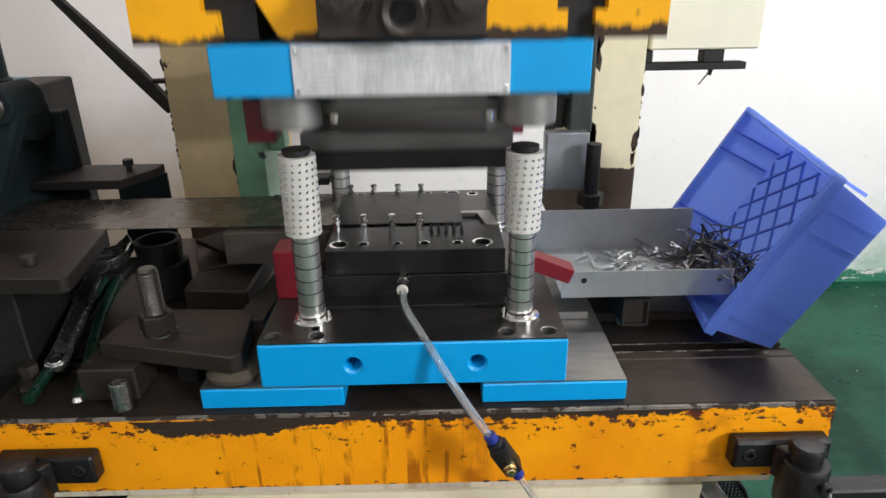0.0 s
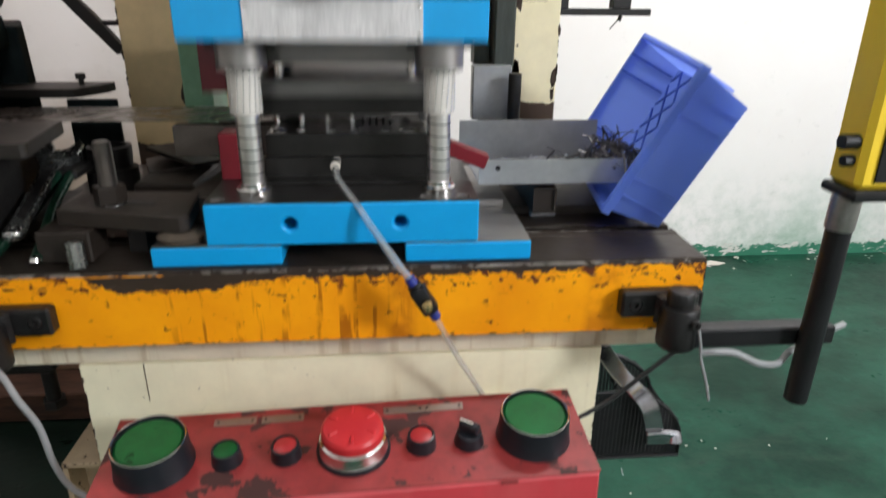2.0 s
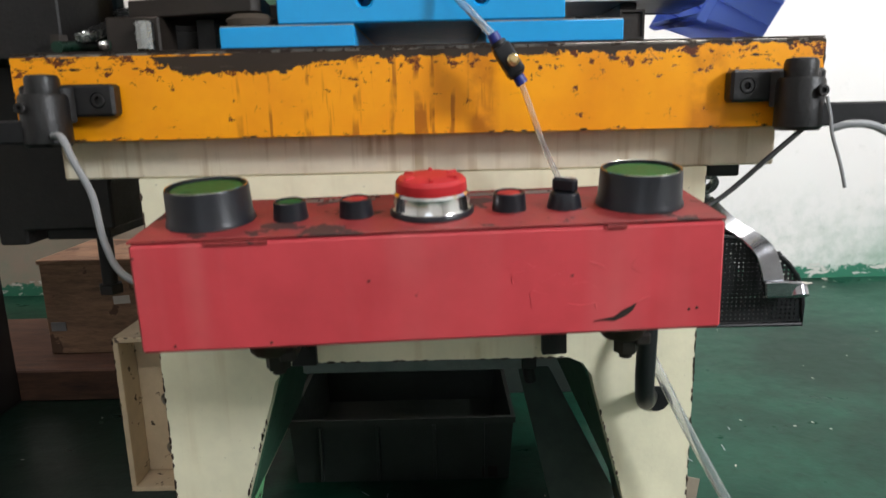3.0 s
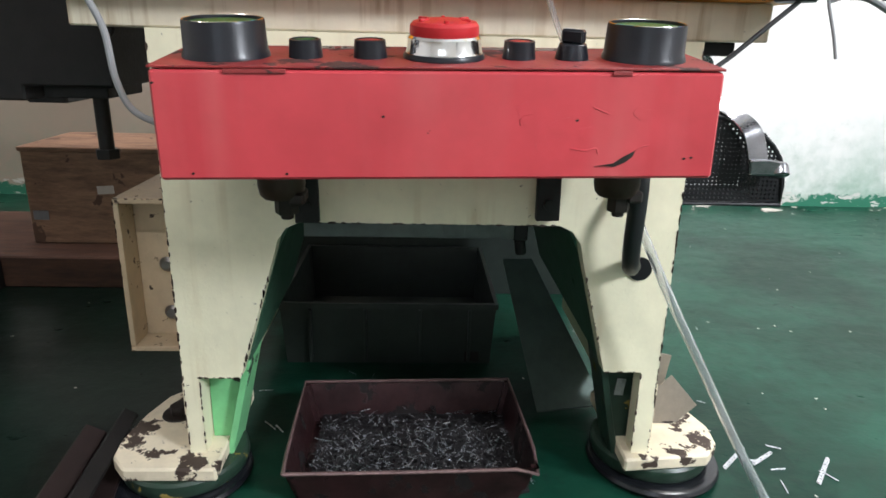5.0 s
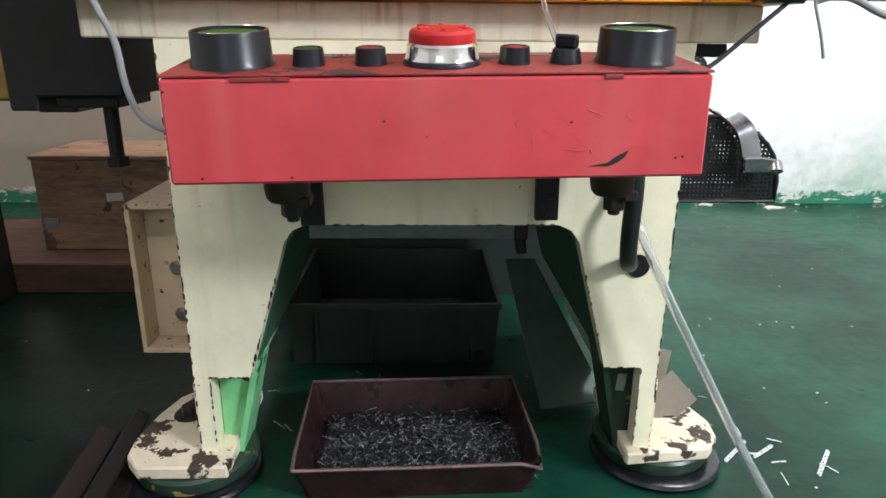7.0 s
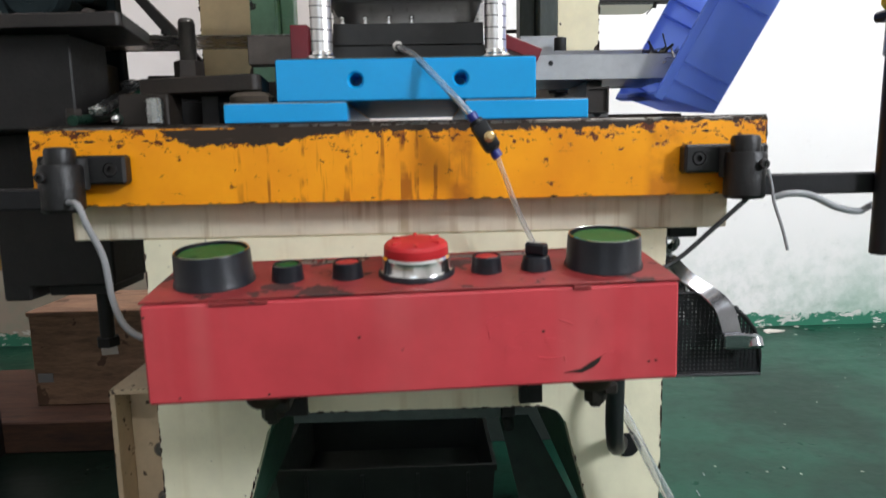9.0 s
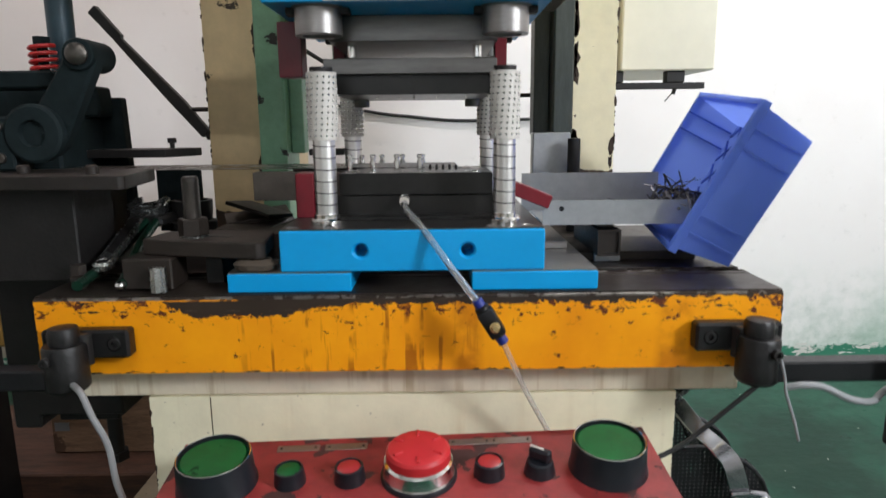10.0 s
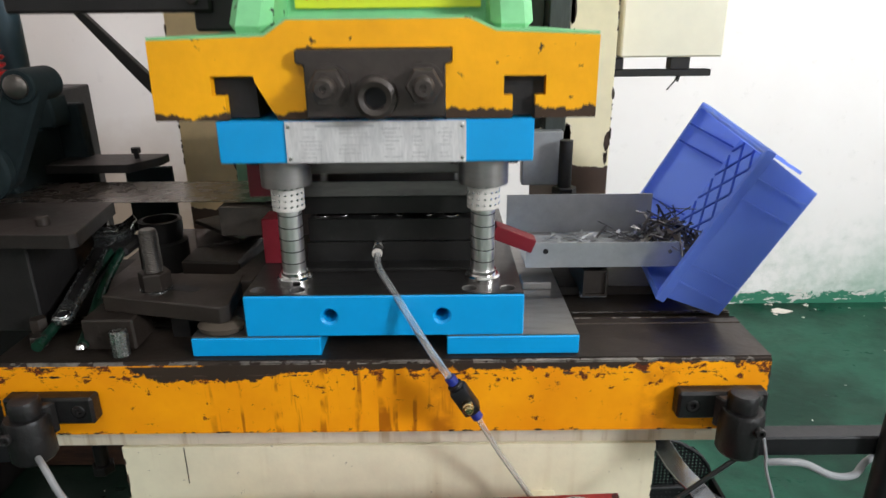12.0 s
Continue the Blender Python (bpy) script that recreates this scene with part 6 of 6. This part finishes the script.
wr = thing("spanner", "bent dark polished spanner hooked over the mesh basket", "spanner", "spanners in the basket")
def ribbon(pts, w, t):
    """A flat strap along the points, w wide across x and t thick."""
    bm, rings = bmesh.new(), []
    path = smooth_path(pts, 5)
    for k, p in enumerate(path):
        d = (path[min(k + 1, len(path) - 1)] - path[max(k - 1, 0)]).normalized()
        side = Vector((1, 0, 0))
        side = (side - d * side.dot(d)).normalized()
        up = d.cross(side)
        rings.append([bm.verts.new(p + side * a * w / 2 + up * b * t / 2) for a, b in ((-1, -1), (1, -1), (1, 1), (-1, 1))])
    for a, b in zip(rings, rings[1:]):
        for k in range(4):
            bm.faces.new((a[k], a[(k + 1) % 4], b[(k + 1) % 4], b[k]))
    bm.faces.new(rings[0]), bm.faces.new(rings[-1][::-1])
    bmesh.ops.recalc_face_normals(bm, faces=bm.faces)
    bmesh.ops.bevel(bm, geom=[e for e in bm.edges if len(e.link_faces) == 2 and e.calc_face_angle(0) > 1.2], offset=0.001, segments=1, affect="EDGES")
    return bm


part("shank", ribbon([(0.364, 0.680, 0.592), (0.384, 0.648, 0.566), (0.402, 0.625, 0.552), (0.415, 0.613, 0.537), (0.422, 0.608, 0.517), (0.427, 0.604, 0.492)], 0.026, 0.006), M_strap, wr, "bright bent shank")
part("shank", prism([(0.411, 0.502), (0.436, 0.503), (0.462, 0.499), (0.462, 0.482), (0.413, 0.482)], "y", 0.594, 0.604, 0.002), M_strap, wr)
part("ring", moved(lathe([(0.006, -0.006), (0.0125, -0.006), (0.0125, 0.006), (0.006, 0.006)], 28, (0, 0, 0), pose(0, 0, 0, 90), True), pose(0.455, 0.602, 0.487, 60, 0, 0)), M_strap, wr)
part("jaw", moved(lathe([(0.009, -0.005), (0.017, -0.005), (0.017, 0.005), (0.009, 0.005)], 24, (0, 0, 0), pose(0, 0, 0, 90), True), pose(0.362, 0.677, 0.616, 30, 0, 0)), M_wrench, wr)
wr2 = thing("spanner", "chrome open spanner standing in the mesh basket", "spanner", "spanners in the basket")
part("shank", moved(box(-0.008, 0.008, -0.003, 0.003, -0.09, 0.07, 0.002), pose(0.385, 0.69, 0.555, 5, -25, 0)), M_wrench, wr2)
part("jaw", moved(prism([(-0.012, 0.0), (-0.017, 0.02), (-0.006, 0.034), (-0.006, 0.02), (0.006, 0.02), (0.006, 0.034), (0.017, 0.02), (0.012, 0.0)], "y", -0.004, 0.004, 0.001), pose(0.362, 0.695, 0.618, 5, -25, 0)), M_wrench, wr2)


# ---- below the press ----
def tote():
    t = thing("storage_tote", "blackened plastic tote standing under the press", "tote")
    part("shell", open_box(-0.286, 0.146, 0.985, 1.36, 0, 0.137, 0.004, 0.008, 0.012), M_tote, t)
    for x in (-0.23, -0.12, -0.01, 0.09):
        part("rib", box(x, x + 0.006, 0.978, 0.986, 0.01, 0.124, 0.001), M_tote, t)
    part("label_tag", box(0.085, 0.115, 0.9865, 0.9885, 0.008, 0.03, 0), M_brownm, t)
    return t


tote()


def tray():
    t = thing("scrap_tray", "oxide-red steel tray full of punched slivers", "tray", at=pose(0, 0, 0, 0, 0, 2))
    b = open_box(-0.180, 0.182, 0.553, 0.805, 0, 0.062, 0.0025, 0.016)
    bmesh.ops.bevel(b, geom=[e for e in b.edges if abs(e.verts[0].co.z - e.verts[1].co.z) > 0.02], offset=0.008, segments=2, affect="EDGES")
    part("shell", b, M_tray, t)
    part("rim", sweep([(-0.178, 0.552, 0.063), (0.0, 0.551, 0.0625), (0.150, 0.552, 0.062), (0.179, 0.548, 0.056), (0.183, 0.60, 0.063), (0.179, 0.806, 0.064), (-0.179, 0.806, 0.064), (-0.180, 0.60, 0.063), (-0.178, 0.552, 0.063)], 0.003, 8, 0), M_trayrim, t, "rubbed bright tray rim")
    return t


tray()


def in_tray():
    x, y = random.uniform(-0.170, 0.160), random.triangular(0.574, 0.79, 0.65)
    return x, y, 0.008 + 0.020 * random.random() * (1 - abs(x + 0.02) / 0.25), 22


bed = prism([(-0.172, 0.576), (0.155, 0.58), (0.155, 0.785), (-0.175, 0.785)], "z", 0.004, 0.009)
thing("tray_bed", "packed dark slivers in the bottom of the tray", "metal scrap", kind="stuff", bm=bed, material=M_scrapd)
scatter("tray_scrap", "tangled bright slivers in the tray", 850, in_tray, (0.0010, 0.017), M_scrap)
scatter("tray_scrap_dark", "dark slivers in the tray", 1900, in_tray, (0.0013, 0.016), M_scrapd)


def on_floor():
    while True:
        x, y = random.gauss(0.48, 0.14), random.gauss(0.72, 0.22)
        if random.random() < 0.5:
            x, y = random.uniform(-0.3, 0.24), random.uniform(0.40, 1.05)
        if not (-0.2 < x < 0.18 and 0.55 < y < 0.83) and not (x < 0.15 and y > 0.96):
            return x, y, 0.0008, 2


scatter("floor_scrap", "bright slivers strewn on the floor", 42, on_floor, (0.0015, 0.024), M_scrap)
scatter("floor_dust", "pale crumbs on the floor", 110, lambda: (random.uniform(-1.2, 2.3), random.uniform(0.3, 2.35), 0.0006, 2), (0.0014, 0.005), M_tape)
thing("paint_chip", "flake of fallen wall paint on the floor", "paint flake", "paint flakes", bm=prism([(1.41, 2.33), (1.46, 2.325), (1.50, 2.345), (1.45, 2.375), (1.42, 2.365)], "z", 0.0005, 0.004), material=M_tape)
thing("paint_chip", "flake of fallen wall paint on the floor", "paint flake", "paint flakes", bm=prism([(1.15, 2.39), (1.20, 2.385), (1.22, 2.40), (1.18, 2.42)], "z", 0.0005, 0.004), material=M_tape)
scatter("wall_crumbs", "crumbs of fallen whitewash along the wall foot", 40, lambda: (random.uniform(0.5, 2.5), 2.42 - abs(random.gauss(0, 0.05)), 0.001, 3), (0.004, 0.014), M_tape, "paint crumbs")


def punched_strip(x, y, turn, length):
    """A flat offcut with punched holes and notched ends."""
    w = 0.0033
    body = prism([(-length / 2, -w), (length / 2 - 0.004, -w), (length / 2 - 0.004, -w * 0.4), (length / 2, -w * 0.4), (length / 2, w), (-length / 2 + 0.003, w), (-length / 2 + 0.003, w * 0.3), (-length / 2, w * 0.3)], "z", 0.0008, 0.0020)
    n = max(3, int(length / 0.009))
    cuts = [lathe([(0.0016, -0.001), (0.0016, 0.004)], 10, (-length / 2 + (k + 0.5) * length / n, 0.0006 * (-1) ** k, 0)) for k in range(n)]
    thing("punched_strip", "bright punched steel offcut lying on the floor", "metal offcut", "punched offcuts", bm=bored(body, *cuts), material=M_scrap, at=pose(x, y, 0, 0, 0, turn))


for x, y, turn, length in ((0.507, 0.669, 43, 0.082), (0.553, 0.667, 34, 0.058), (0.636, 0.635, 50, 0.086), (0.981, 0.938, -14, 0.045), (0.284, 0.869, 11, 0.042)):
    punched_strip(x, y, turn, length)
thing("cardboard_piece", "grey beige sheet leaning on the press foot", "card", bm=moved(box(-0.034, 0.034, -0.001, 0.001, -0.036, 0.036, 0.0005), pose(0.388, 0.682, 0.092, -14, 48, -8)), material=M_card)
thing("cardboard_piece", "small grey beige sheet behind the press foot", "card", bm=moved(box(-0.02, 0.02, -0.001, 0.001, 0, 0.105, 0.0005), pose(0.362, 0.71, 0.0625, -6, 8, -12)), material=M_card)


def foot_pedal():
    p = thing("foot_pedal", "dark brown steel foot pedal on the floor", "pedal", at=pose(0.03, 0, 0))
    part("base", prism([(-0.60, 0.40), (-0.455, 0.40), (-0.452, 0.47), (-0.485, 0.66), (-0.515, 0.66)], "z", 0.0, 0.02, 0.002), M_pedal, p)
    part("tread", moved(box(-0.030, 0.004, -0.14, 0.085, -0.012, 0.0, 0.002), pose(-0.515, 0.575, 0.050, 6, 30, 5)), M_pedal, p, "tilted pedal tread")
    part("side_flange", moved(box(0.0045, 0.030, -0.14, 0.125, -0.012, 0.022, 0.003), pose(-0.515, 0.575, 0.048, 6, 30, 5)), M_blackm, p)
    part("hinge", rod((-0.54, 0.68, 0.025), (-0.46, 0.69, 0.035), 0.011, 14), M_blackm, p)
    return p


foot_pedal()


# ---- left background ----
def wooden_box():
    w = thing("wooden_box", "old plywood box on a scorched pallet board", "box")
    part("front_panel", box(-1.06, -0.70, 1.52, 1.535, 0.085, 0.335, 0.002), M_wood, w)
    part("side_panel", box(-0.715, -0.70, 1.536, 1.80, 0.085, 0.335, 0.002), M_wood, w)
    part("side_panel", box(-1.06, -1.045, 1.536, 1.80, 0.085, 0.335, 0.002), M_wood, w)
    part("lid", box(-1.065, -0.695, 1.515, 1.80, 0.336, 0.348, 0.002), M_wood, w)
    part("paper_tag", moved(box(-0.022, 0.022, -0.001, 0.001, -0.011, 0.011, 0), pose(-0.85, 1.518, 0.235, 0, -4, 0)), M_tape, w)
    part("corner_strap", box(-1.05, -1.01, 1.517, 1.5198, 0.15, 0.175, 0.0005), M_galv, w)
    return w


wooden_box()
thing("pallet_board", "scorched brown pallet board on the floor", "board", bm=box(-1.5, -0.62, 1.40, 1.85, 0.0, 0.084, 0.004), material=M_plank)
bc = thing("blue_cabinet", "blue machine cabinet with a dark steel frame", "cabinet")
part("body", box(-1.45, -0.80, 1.15, 1.40, 0.69, 1.02, 0.006), M_teal, bc)
part("post", box(-0.80, -0.72, 1.14, 1.40, 0.50, 1.02, 0.003), M_blackm, bc)
part("edge_strip", box(-0.752, -0.746, 1.136, 1.1398, 0.52, 1.0, 0), M_galv, bc)
part("lower_box", box(-1.40, -0.83, 1.16, 1.38, 0.52, 0.689, 0.006), M_oldyel, bc, "dull yellow lower casting")
part("plinth", box(-1.40, -1.08, 1.15, 1.40, 0.0, 0.519, 0.004), M_blackm, bc)
part("socket", lathe([(0.012, 0), (0.012, 0.004)], 16, (-0.885, 1.16, 0.585), pose(0, 0, 0, 90)), M_tape, bc)


# ---- movement ----
PERIOD, LOWEST, STROKE = 0.7752, 0.305, 0.1155


def height(t):
    return 1.0005 + STROKE * 0.5 * (1 - math.cos(2 * math.pi * (t - LOWEST) / PERIOD))


def motions():
    """The slide strokes up and down; the stripper stops on the strip, the ball cages roll part of the way."""
    times = [k / 15 for k in range(181)]
    walk(SLIDE, [(t, pose(0, 0, height(t) - 1)) for t in times])
    walk(UPPER, [(t, pose(0, 0, height(t) - 1)) for t in times])
    walk(STRIP, [(t, pose(0, 0, max(-0.010, 0.923 - (0.914 + height(t) - 1)))) for t in times])
    for c, x, y in CAGES:
        walk(c, [(t, pose(x, y, 0.964 - 0.22 * max(0.0, 1.075 - height(t)))) for t in times])


motions()
